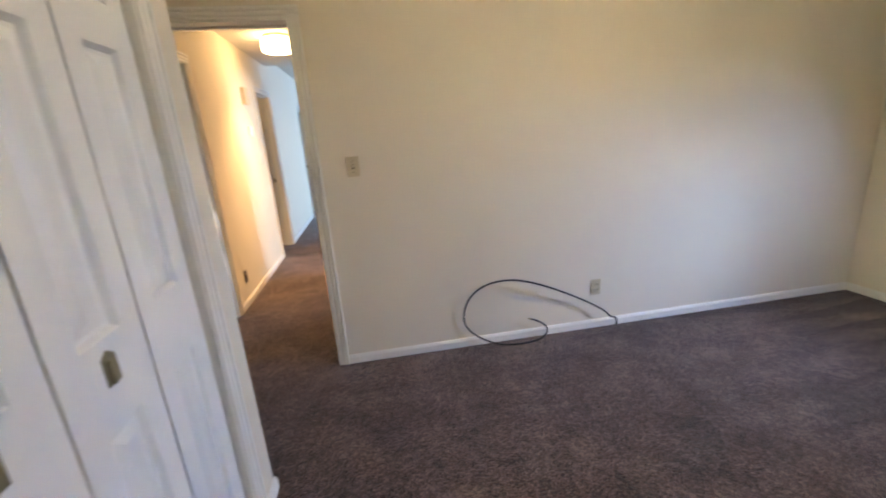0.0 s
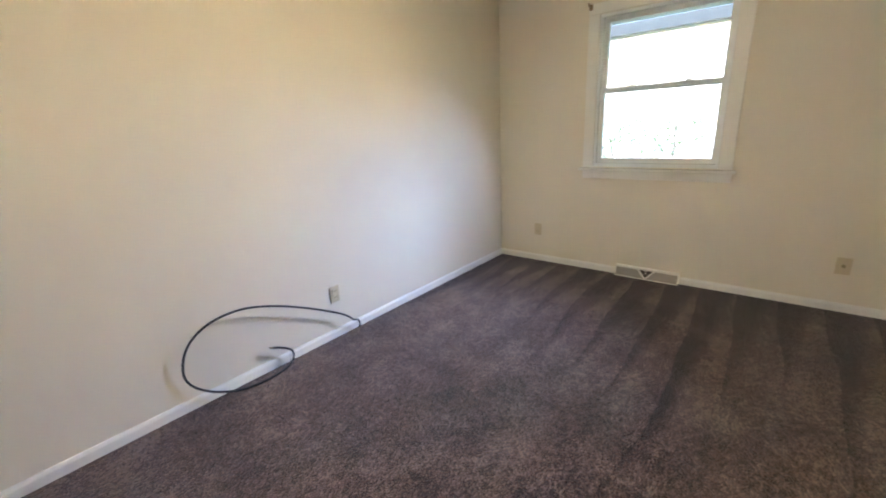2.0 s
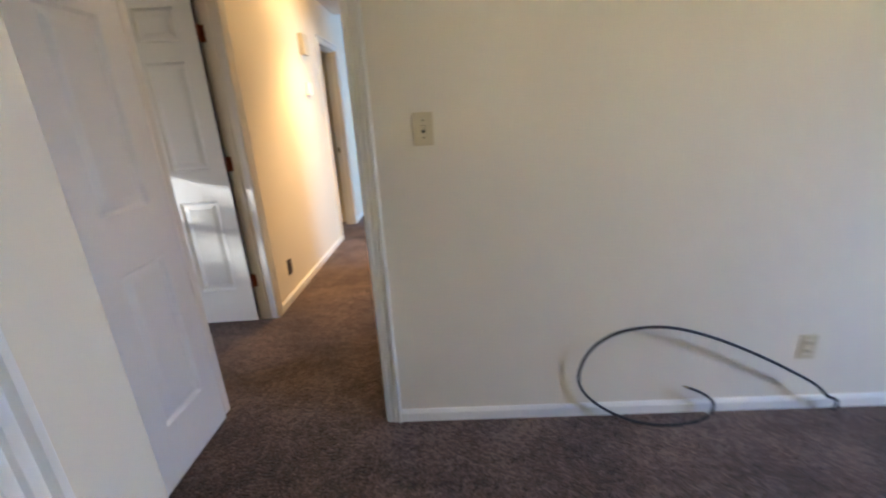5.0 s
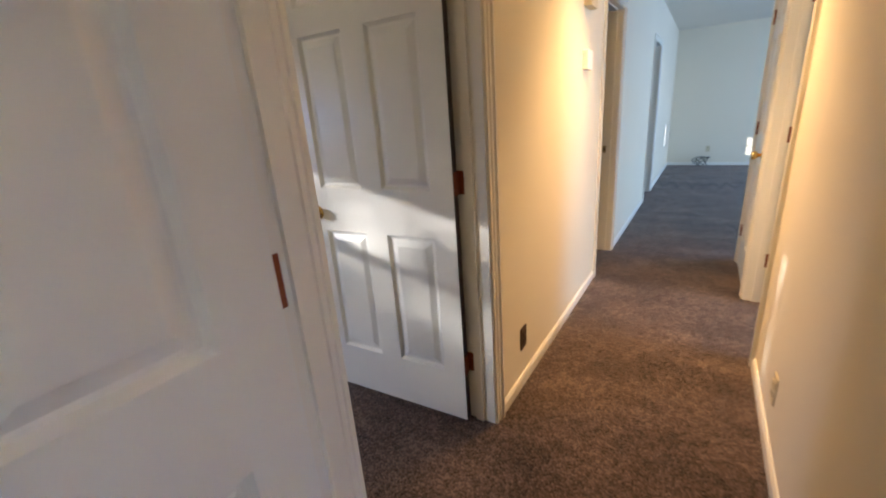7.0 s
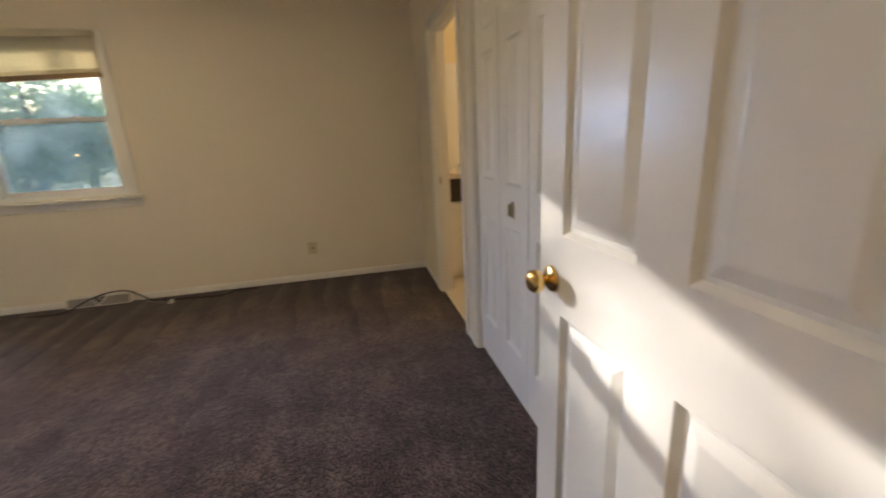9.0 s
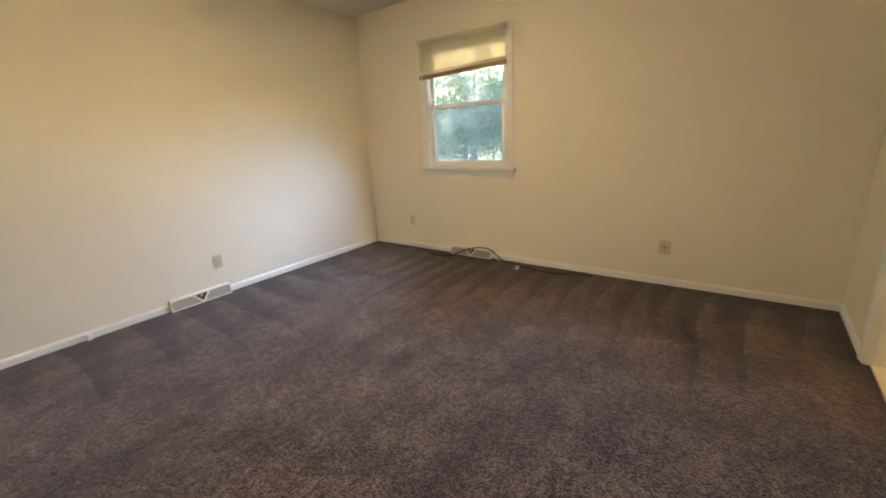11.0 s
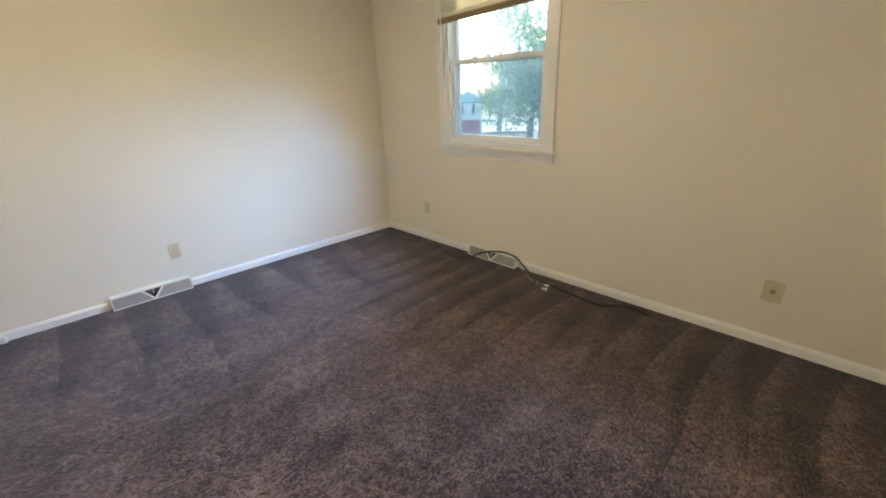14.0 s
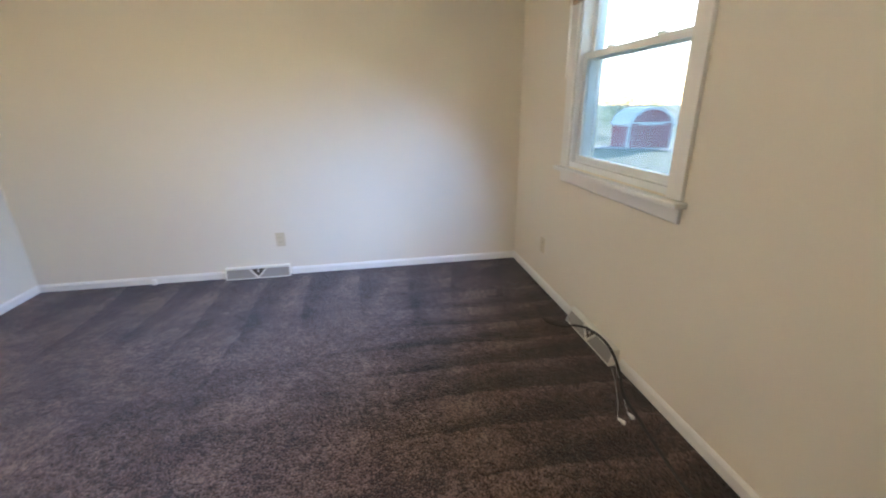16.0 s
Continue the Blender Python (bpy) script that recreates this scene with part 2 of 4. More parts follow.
SOFFIT = material("soffit_paint", (0.80, 0.84, 0.86), 0.7, vary=0.05, scale=3, fine=40, bump=0.05)
ROOFM = material("roof_shingle", (0.12, 0.115, 0.11), 0.9, vary=0.2, scale=3, fine=30, bump=0.3, fine_vary=0.1)
TEAL = material("green_metal_roof", (0.10, 0.30, 0.27), 0.5, vary=0.1, scale=2, fine=20, bump=0.1)
SHEDR = material("red_board", (0.33, 0.028, 0.05), 0.7, vary=0.12, scale=3, fine=25, bump=0.15, fine_vary=0.05)
SHEDW = material("shed_white", (0.80, 0.79, 0.78), 0.6, vary=0.05, scale=3, fine=25, bump=0.1)
BARK = material("bark", (0.10, 0.075, 0.055), 0.95, vary=0.25, scale=8, fine=40, bump=0.8, fine_vary=0.15)
def leafy(m, colour=(0.38, 0.48, 0.25, 1), share=0.55):
    """Light shows through a thin leaf or slat."""
    n, ln = m.node_tree.nodes, m.node_tree.links
    b = n["Principled BSDF"]
    tr = n.new("ShaderNodeBsdfTranslucent")
    tr.inputs[0].default_value = colour
    mix = n.new("ShaderNodeMixShader")
    mix.inputs[0].default_value = share
    ln.new(b.outputs[0], mix.inputs[1])
    ln.new(tr.outputs[0], mix.inputs[2])
    ln.new(mix.outputs[0], n["Material Output"].inputs[0])
    return m


LEAF = material("leaf", (0.065, 0.105, 0.038), 0.6, vary=0.4, scale=1.2, fine=8, bump=0, fine_vary=0.2)
LEAF2 = material("leaf_pale", (0.10, 0.135, 0.075), 0.6, vary=0.4, scale=1.2, fine=8, bump=0, fine_vary=0.2)
leafy(LEAF), leafy(LEAF2), leafy(SLAT, (0.76, 0.70, 0.54, 1), 0.45)


# ---- building helpers ----
def box(bm, x0, x1, y0, y1, z0, z1):
    v = [bm.verts.new((x, y, z)) for x in (x0, x1) for y in (y0, y1) for z in (z0, z1)]
    for f in ((0, 1, 3, 2), (4, 6, 7, 5), (0, 4, 5, 1), (2, 3, 7, 6), (0, 2, 6, 4), (1, 5, 7, 3)):
        bm.faces.new([v[i] for i in f])
    return bm


def boxes(*args):
    bm = bmesh.new()
    for a in args:
        box(bm, *a)
    return bm


def bevelled(bm, width, segments=1):
    bmesh.ops.bevel(bm, geom=bm.edges[:], offset=width, segments=segments, affect='EDGES', profile=0.6)
    return bm


def mesh_object(name, bm, mat, smooth=False):
    bmesh.ops.recalc_face_normals(bm, faces=bm.faces[:])
    me = bpy.data.meshes.new(name)
    if smooth:
        for f in bm.faces:
            f.smooth = True
    bm.to_mesh(me)
    bm.free()
    me.materials.append(mat)
    return new(name, me)


def part(name, bm, mat, parent, label="", smooth=False):
    ob = mesh_object(name, bm, mat, smooth)
    ob.parent = parent
    if label:
        ob["label"] = label
    return ob


def structure(name, bm, mat, label, category):
    return tagged(mesh_object(name, bm, mat), label, category, kind="structure")


def thing(name, label, category, m=None, group="", kind=""):
    ob = new(name)
    ob.empty_display_size = 0.05
    if m is not None:
        ob.matrix_basis = m
    return tagged(ob, label, category, group, kind)


def lathe(profile, steps=24):
    """A turned shape round z from (radius, height) pairs."""
    bm = bmesh.new()
    rings = []
    for r, z in profile:
        rings.append([bm.verts.new((r * math.cos(2 * math.pi * k / steps), r * math.sin(2 * math.pi * k / steps), z)) for k in range(steps)])
    for a, b in zip(rings, rings[1:]):
        for k in range(steps):
            bm.faces.new((a[k], a[(k + 1) % steps], b[(k + 1) % steps], b[k]))
    bm.faces.new(rings[0])
    bm.faces.new(rings[-1])
    return bm


def turned(bm, m):
    bmesh.ops.transform(bm, matrix=m, verts=bm.verts[:])
    return bm


def tube(points, radius, name, mat, sides=8, close=4):
    """A bent cord as a mesh along a smooth line through the points."""
    pts = [Vector(p) for p in points]
    line = []
    for i in range(len(pts) - 1):
        a, b, c, d = pts[max(i - 1, 0)], pts[i], pts[i + 1], pts[min(i + 2, len(pts) - 1)]
        for k in range(close):
            t = k / close
            line.append(0.5 * ((2 * b) + (c - a) * t + (2 * a - 5 * b + 4 * c - d) * t * t + (3 * b - a - 3 * c + d) * t ** 3))
    line.append(pts[-1])
    bm = bmesh.new()
    rings = []
    for i, p in enumerate(line):
        way = (line[min(i + 1, len(line) - 1)] - line[max(i - 1, 0)]).normalized()
        side = way.cross(Vector((0.3, 0.9, 0.31))).normalized()
        up = side.cross(way)
        rings.append([bm.verts.new(p + radius * (math.cos(2 * math.pi * k / sides) * side + math.sin(2 * math.pi * k / sides) * up)) for k in range(sides)])
    for a, b in zip(rings, rings[1:]):
        for k in range(sides):
            bm.faces.new((a[k], a[(k + 1) % sides], b[(k + 1) % sides], b[k]))
    bm.faces.new(rings[0])
    bm.faces.new(rings[-1])
    return bm


# ---- the plan ----
HA = 2.60      # bedroom ceilings
HH = 2.46      # hall ceiling
AX0, AX1, AY0 = -0.93, 3.97, -3.41
BX0, BX1, BY0, BY1 = -4.90, -1.07, -3.19, 1.20
HX0, HX1 = -0.93, 0.07
T = 0.12


def wall_y(name, y0, y1, x0, x1, top, openings, label, mat=None, z0=0.0):
    """A wall that runs along x, with openings (x0, x1, z0, z1)."""
    bm, x = bmesh.new(), x0
    for a, b, lo, hi in sorted(openings):
        if a > x:
            box(bm, x, a, y0, y1, z0, top)
        if lo > z0:
            box(bm, a, b, y0, y1, z0, lo)
        if hi < top:
            box(bm, a, b, y0, y1, hi, top)
        x = b
    if x < x1:
        box(bm, x, x1, y0, y1, z0, top)
    return structure(name, bm, mat or WALL, label, "wall")


def wall_x(name, x0, x1, y0, y1, top, openings, label, mat=None, z0=0.0):
    bm, y = bmesh.new(), y0
    for a, b, lo, hi in sorted(openings):
        if a > y:
            box(bm, x0, x1, y, a, z0, top)
        if lo > z0:
            box(bm, x0, x1, a, b, z0, lo)
        if hi < top:
            box(bm, x0, x1, a, b, hi, top)
        y = b
    if y < y1:
        box(bm, x0, x1, y, y1, z0, top)
    return structure(name, bm, mat or WALL, label, "wall")


CREAM = "cream painted plaster wall with faint roller texture"
DH = 2.05
WA, WB = -1.400, -1.790          # window centres along y
WZ0, WZ1, WHW = 0.945, 2.135, 0.465  # opening of a window, half width

# room A
wall_y("wall_a_north", 0.0, T, -0.93, 4.13, HA, [(-0.82, 0.02, 0, DH + 0.02)], CREAM)
wall_x("wall_a_east", AX1, AX1 + 0.16, AY0 - T, 0.0, HA, [(WA - WHW, WA + WHW, WZ0, WZ1)], CREAM)
wall_y("wall_a_south", AY0 - T, AY0, -0.95, AX1, HA, [], CREAM)
wall_x("wall_ab", BX1, -0.93, BY0, 0.0, HA, [], CREAM)
CA0, CA1 = -2.345, -1.185          # closet opening along y
wall_x("closet_front_wall", -0.30, -0.20, AY0, -0.967, HA, [(CA0 - 0.019, CA1 + 0.019, 0, DH + 0.01)], CREAM)
wall_y("closet_side_wall", -1.06, -0.967, -0.93, -0.30, HA, [], CREAM)
# room B
wall_x("wall_b_west", BX0 - 0.16, BX0, BY0 - T, 3.9, HA, [(WB - WHW, WB + WHW, WZ0, WZ1)], CREAM)
wall_y("wall_b_south", BY0 - T, BY0, BX0, -0.95, HA, [], CREAM)
CB0, CB1 = -3.115, -1.775
wall_y("wall_b_north", BY1, BY1 + 0.10, BX0, -1.05, HA, [(-4.16, -3.36, 0, DH + 0.01), (CB0 - 0.019, CB1 + 0.019, 0, DH + 0.01)], CREAM)
# hall
DB0, DB1 = 0.255, 1.085
# the small low opening is added to let sun onto the far wall
wall_x("hall_wall_west", -1.05, HX0, T, 9.9, HA, [(DB0, DB1, 0, DH + 0.02), (2.99, 3.68, 0, DH + 0.02), (5.95, 6.75, 0, DH + 0.02), (8.56, 8.78, 0.50, 0.90)], CREAM)
wall_x("hall_wall_east", HX1, 0.19, T, 3.80, HA, [(2.08, 2.92, 0, DH + 0.02), (3.02, 3.68, 0, DH + 0.02)], CREAM)
# rooms beyond
wall_y("far_wall_north", 9.80, 9.92, -0.93, 5.0, HA, [], CREAM)
wall_x("far_wall_east", 5.0, 5.12, 3.68, 9.92, HA, [(4.6, 8.8, 0.6, 2.2)], CREAM)
wall_y("far_wall_south", 3.68, 3.80, 0.19, 5.0, HA, [], CREAM)
wall_x("side_wall_east", AX1, AX1 + 0.16, T, 3.68, HA, [(0.9, 2.9, 0.9, 2.15)], CREAM)
wall_y("side_wall_north", 2.96, 3.06, 0.19, AX1, HA, [], CREAM)
wall_x("linen_back_wall", 0.75, 0.80, 3.06, 3.68, HA, [], CREAM)
wall_y("bath_wall_north", 3.78, 3.90, BX0, -1.05, HA, [], "warm painted bathroom wall", BATHW)
wall_x("bath_wall_east", -3.22, -3.12, BY1 + 0.10, 3.78, HA, [], "warm painted bathroom wall", BATHW)
wall_y("closet_back_wall", 1.90, 1.98, -3.12, -1.05, HA, [], CREAM)

wall_y("west_room_wall_north", 6.90, 7.00, -2.6, -1.05, HA, [], CREAM)
wall_x("west_room_wall_west", -2.6, -2.5, 3.90, 6.90, HA, [], CREAM)
structure("ceiling_west_room", boxes((-2.6, -1.0, 3.85, 7.0, HA, HA + 0.1)), CEIL, "white textured ceiling", "ceiling")

structure("floor", boxes((-5.0, 5.0, -3.5, 9.85, -0.12, 0.0)), CARPET, "brown cut pile carpet with vacuum strokes", "carpet")
structure("bath_floor", boxes((BX0, -3.22, BY1 + 0.02, 3.78, 0.0, 0.012)), TILE, "pale beige bathroom floor tile", "floor")
structure("ceiling_a", boxes((-1.0, AX1 + 0.1, AY0 - 0.1, 0.06, HA, HA + 0.1)), CEIL, "white textured bedroom ceiling", "ceiling")
structure("ceiling_b", boxes((BX0 - 0.1, -1.0, BY0 - 0.1, 3.85, HA, HA + 0.1)), CEIL, "white textured bedroom ceiling", "ceiling")
structure("ceiling_hall", boxes((HX0, HX1, T, 3.80, HH, HH + 0.1)), CEIL, "white textured hall ceiling", "ceiling")
structure("ceiling_far", boxes((-1.0, 5.1, 0.06, 9.9, HA, HA + 0.1)), CEIL, "white textured ceiling", "ceiling")
# roof with eaves and outside walls below the floor
structure("roof", boxes((BX0 - 0.75, 5.6, BY0 - 0.7, 10.5, HA + 0.12, HA + 0.22)), ROOFM, "dark shingle roof slab", "roof")
structure("eave_west", boxes((BX0 - 0.75, BX0 - 0.16, BY0 - 0.7, 10.5, 2.30, HA + 0.11)), SOFFIT, "pale painted eave soffit", "eave")
structure("eave_east", boxes((AX1 + 0.16, AX1 + 0.75, AY0 - 0.7, 3.6, 2.18, HA + 0.11)), SOFFIT, "pale painted eave soffit", "eave")
structure("foundation", boxes((BX0 - 0.16, 5.12, AY0 - T, 9.92, -1.2, -0.13)), CONCRETE, "concrete house foundation", "foundation")


# ---- trim ----
def baseboard(name, x0, y0, x1, y1, nx, ny, h=0.060, t=0.013):
    """A skirting board from one point of a wall to another, on the side (nx, ny)."""
    bm = bmesh.new()
    prof = [(0, 0), (t, 0), (t, h * 0.72), (t * 0.72, h * 0.86), (t * 0.35, h), (0, h)]
    ends = []
    for x, y in ((x0, y0), (x1, y1)):
        ends.append([bm.verts.new((x + nx * d, y + ny * d, z)) for d, z in prof])
    for k in range(len(prof)):
        j = (k + 1) % len(prof)
        bm.faces.new((ends[0][k], ends[0][j], ends[1][j], ends[1][k]))
    bm.faces.new(ends[0])
    bm.faces.new(ends[1][::-1])
    return structure("baseboard", bm, TRIM, "white painted wooden baseboard", "baseboard")


baseboard("b", 0.065, 0.0, AX1, 0.0, 0, -1)
baseboard("b", AX1, 0.0, AX1, -1.19, -1, 0)
baseboard("b", AX1, -1.70, AX1, AY0, -1, 0)
baseboard("b", -0.2, AY0, AX1, AY0, 0, 1)
baseboard("b", AX0, -0.967, AX0, 0.0, 1, 0)
baseboard("b", AX0, -0.967, -0.187, -0.967, 0, 1)
baseboard("b", -0.2, -0.954, -0.2, CA1 + 0.065, 1, 0)
baseboard("b", BX0, BY0, BX0, -2.03, 1, 0)
baseboard("b", BX0, -1.47, BX0, BY1, 1, 0)
baseboard("b", BX0, BY0, -2.955, BY0, 0, 1)
baseboard("b", -2.43, BY0, BX1, BY0, 0, 1)
baseboard("b", BX1, BY0, BX1, DB0 - 0.065, -1, 0)
baseboard("b", BX0, BY1, -4.23, BY1, 0, -1)
baseboard("b", -3.29, BY1, -3.185, BY1, 0, -1)
baseboard("b", HX0, DB1 + 0.065, HX0, 2.925, 1, 0)
baseboard("b", HX0, 3.745, HX0, 5.89, 1, 0)
baseboard("b", HX0, 6.81, HX0, 9.8, 1, 0)
baseboard("b", HX1, T + 0.02, HX1, 2.015, -1, 0)
baseboard("b", HX0, 9.8, 5.0, 9.8, 0, -1)


def casing_bar(parent, m, length):
    """A moulded casing board, 62 mm wide: along local x, out along local y, across local z from the opening."""
    prof = [(0.0, 0.0), (0.008, 0.0), (0.012, 0.003), (0.012, 0.015), (0.007, 0.018), (0.007, 0.022), (0.014, 0.026), (0.015, 0.038), (0.009, 0.042), (0.009, 0.045), (0.020, 0.050), (0.020, 0.060), (0.017, 0.063), (0, 0.063)]
    bm = bmesh.new()
    ends = [[bm.verts.new(m @ Vector((x, d, z))) for d, z in prof] for x in (0, length)]
    for k in range(len(prof)):
        j = (k + 1) % len(prof)
        bm.faces.new((ends[0][k], ends[0][j], ends[1][j], ends[1][k]))
    bm.faces.new(ends[0])
    bm.faces.new(ends[1])
    return part("casing", bm, TRIM, parent)


def door_frame(axis, a0, a1, front, back, head, label, sides=(1, 1), stop=True, stop_at=None):
    """Jambs, stops and casings round an opening. axis: the way the wall runs; front < back are its two faces."""
    ob = thing("door_frame", label, "door frame", kind="structure")

    def put(u0, u1, v0, v1, z0, z1):
        return (u0, u1, v0, v1, z0, z1) if axis == "x" else (v0, v1, u0, u1, z0, z1)
    j = 0.019
    part("jamb", boxes(put(a0, a0 + j, front - 0.002, back + 0.002, 0.0, head)), TRIM, ob)
    part("jamb", boxes(put(a1 - j, a1, front - 0.002, back + 0.002, 0.0, head)), TRIM, ob)
    part("head_jamb", boxes(put(a0 + j, a1 - j, front - 0.002, back + 0.002, head - j, head)), TRIM, ob)
    if stop:
        mid = stop_at if stop_at is not None else (front + back) / 2
        part("stop", boxes(put(a0 + j, a0 + j + 0.011, mid - 0.018, mid + 0.018, 0.0, head - j)), TRIM, ob)
        part("stop", boxes(put(a1 - j - 0.011, a1 - j, mid - 0.018, mid + 0.018, 0.0, head - j)), TRIM, ob)
        part("stop", boxes(put(a0 + j + 0.011, a1 - j - 0.011, mid - 0.018, mid + 0.018, head - j - 0.011, head - j)), TRIM, ob)
    r = 0.006
    for face, out, used in ((front, -1, sides[0]), (back, 1, sides[1])):
        if not used:
            continue
        for at, way in ((a0 + j - r, -1), (a1 - j + r, 1)):
            # upright: local x = up, local y = out of the wall, local z = away from the opening
            if axis == "x":
                m = Matrix(((0, 0, way, at), (0, out, 0, face), (1, 0, 0, 0), (0, 0, 0, 1)))
            else:
                m = Matrix(((0, out, 0, face), (0, 0, way, at), (1, 0, 0, 0), (0, 0, 0, 1)))
            casing_bar(ob, m, head - j + r)
        lo, hi = a0 + j - r - 0.063, a1 - j + r + 0.063
        if axis == "x":
            m = Matrix(((1, 0, 0, lo), (0, out, 0, face), (0, 0, 1, head - j + r), (0, 0, 0, 1)))
        else:
            m = Matrix(((0, out, 0, face), (1, 0, 0, lo), (0, 0, 1, head - j + r), (0, 0, 0, 1)))
        casing_bar(ob, m, hi - lo)
    return ob


FR = "white painted door frame with moulded casing"
door_frame("x", -0.82, 0.02, 0.0, T, DH + 0.02, FR, stop_at=0.101)
door_frame("y", DB0, DB1, -1.07, HX0, DH + 0.02, FR)
door_frame("x", -4.16, -3.36, BY1, BY1 + 0.10, DH + 0.01, "white painted bathroom door frame", (1, 0))
door_frame("x", CB0 - 0.019, CB1 + 0.019, BY1, BY1 + 0.10, DH + 0.01, "white painted closet opening frame", (1, 0), False)
door_frame("y", CA0 - 0.019, CA1 + 0.019, -0.30, -0.20, DH + 0.01, "white painted closet opening frame", (0, 1), False)
door_frame("y", 2.99, 3.68, -1.05, HX0, DH + 0.02, FR, (0, 1))
door_frame("y", 5.95, 6.75, -1.05, HX0, DH + 0.02, FR, (0, 1))
door_frame("y", 2.08, 2.92, HX1, 0.19, DH + 0.02, FR, (1, 0))
door_frame("y", 3.02, 3.68, HX1, 0.19, DH + 0.02, FR, (1, 0))


# ---- doors ----
def panel_mesh(x0, x1, z0, z1, t):
    """A raised panel with its moulding, on both faces of a leaf 0 to -t thick."""
    bm = bmesh.new()
    rings = [(0.0, 0.0), (0.003, -0.003), (0.012, -0.0125), (0.021, -0.013), (0.046, -0.0035), (0.050, -0.003)]
    for face, sgn in ((0.0, 1), (-t, -1)):
        prev = None
        for inset, d in rings:
            y = face + sgn * d
            ring = [bm.verts.new(p) for p in ((x0 + inset, y, z0 + inset), (x1 - inset, y, z0 + inset), (x1 - inset, y, z1 - inset), (x0 + inset, y, z1 - inset))]
            if prev:
                for k in range(4):
                    bm.faces.new((prev[k], prev[(k + 1) % 4], ring[(k + 1) % 4], ring[k]))
            prev = ring
        bm.faces.new(prev)
    return bm


ROWS = ((0.235, 0.845), (1.04, 1.655), (1.755, 1.93))


def leaf(parent, w, h, t, columns, stile=0.098, name="leaf"):
    """Stiles and rails as one frame, and the panels in it. Local x from the hinge, faces at y = 0 and -t."""
    n = len(columns)
    bm = bmesh.new()
    box(bm, 0, columns[0][0], -t, 0, 0, h)
    box(bm, columns[-1][1], w, -t, 0, 0, h)
    xs = (columns[0][0], columns[-1][1])
    zs = [0.0] + [z for r in ROWS for z in r] + [h]
    for k in range(0, len(zs), 2):
        box(bm, xs[0], xs[1], -t, 0, zs[k], zs[k + 1])
    for a, b in zip(columns, columns[1:]):
        for z0, z1 in ROWS:
            box(bm, a[1], b[0], -t, 0, z0, z1)
    frame_part = part(name, bm, DOORP, parent)
    for a, b in columns:
        for z0, z1 in ROWS:
            part("panel", panel_mesh(a, b, z0, z1, t), DOORP, frame_part)
    return frame_part


def knob(parent, x, z, t, mat=BRASS):
    for face, way in ((0.0, 1), (-t, -1)):
        m = Matrix.Translation((x, face, z)) @ pose(0, 0, 0, -90 * way, 0, 0)
        k = part("knob", turned(lathe([(0.010, 0.004), (0.011, 0.022), (0.016, 0.027), (0.026, 0.034), (0.0285, 0.044), (0.027, 0.054), (0.021, 0.061), (0.010, 0.064)]), m), mat, parent, "polished brass round knob", True)
        part("rosette", turned(lathe([(0.033, 0.0), (0.033, 0.003), (0.029, 0.007), (0.016, 0.009), (0.010, 0.012)]), m), mat, parent, "", True)


def hinge(parent, x, y, z, along):
    """A rounded copper hinge leaf pair: barrel and two plates."""
    bm = lathe([(0.0058, -0.046), (0.0058, 0.046)], 10)
    bmesh.ops.translate(bm, verts=bm.verts[:], vec=(x, y, z))
    h = part("hinge", bm, COPPER, parent, "reddish copper hinge")
    return h


def six_panel_door(name, label, w, m, t=0.035, mirror=False, hinges=True):
    h = 2.015
    ob = thing(name, label, "door", m, kind="structure")
    mid = w / 2
    cols = ((0.100, mid - 0.055), (mid + 0.055, w - 0.100))
    leaf(ob, w, h, t, cols)
    knob(ob, w - 0.06, 0.925, t)
    part("latch_plate", boxes((w, w + 0.0015, -t / 2 - 0.012, -t / 2 + 0.012, 0.895, 0.955)), BRASS, ob)
    if hinges:
        for z in (0.275, 1.065, 1.80):
            hinge(ob, -0.004, 0.004 if mirror else -t - 0.004, z, 1)
    return ob


# the open door of bedroom A stands square to its wall; that of bedroom B a little less than square
six_panel_door("door_1", "open white six-panel bedroom door with brass knob", 0.765, pose(-0.762, 0.036, 0.02, 0, 0, -90), hinges=False)
door_b = six_panel_door("door_2", "open white six-panel bedroom door catching sunlight", 0.779, pose(-1.041, 1.0105, 0.02, 0, 0, 182.7), hinges=False)
# dark strip on the edge paints in the shade of the hinge gap
part("gap_strip", boxes((-0.0015, -0.0002, -0.0335, -0.0015, 0.004, 2.011)), DARKW, door_b, "thin dark strip for the shaded hinge gap")
six_panel_door("door_3", "open white six-panel door to a side room", 0.785, pose(0.195, 2.868, 0.02, 0, 0, 0.0))
six_panel_door("door_4", "closed white linen closet door", 0.62, pose(0.10, 3.66, 0.02, 0, 0, -90), mirror=True)


def strike_plate(x, y, z, turn=0):
    """A brass latch plate let into a jamb that faces along -y."""
    ob = thing("strike_plate", "small aged brass strike plate on a door jamb", "strike plate", pose(x, y, z, 0, 0, turn), kind="structure")
    part("plate", bevelled(boxes((-0.014, 0.014, -0.0022, 0.0, -0.030, 0.030)), 0.001), AGED, ob)
    part("latch_hole", boxes((-0.006, 0.006, -0.0028, -0.0021, -0.011, 0.011)), SLOT, ob)
    return ob


strike_plate(-1.025, 3.661, 0.95)
strike_plate(-1.025, 6.731, 0.95)
strike_plate(-4.141, 1.235, 0.95, 90)


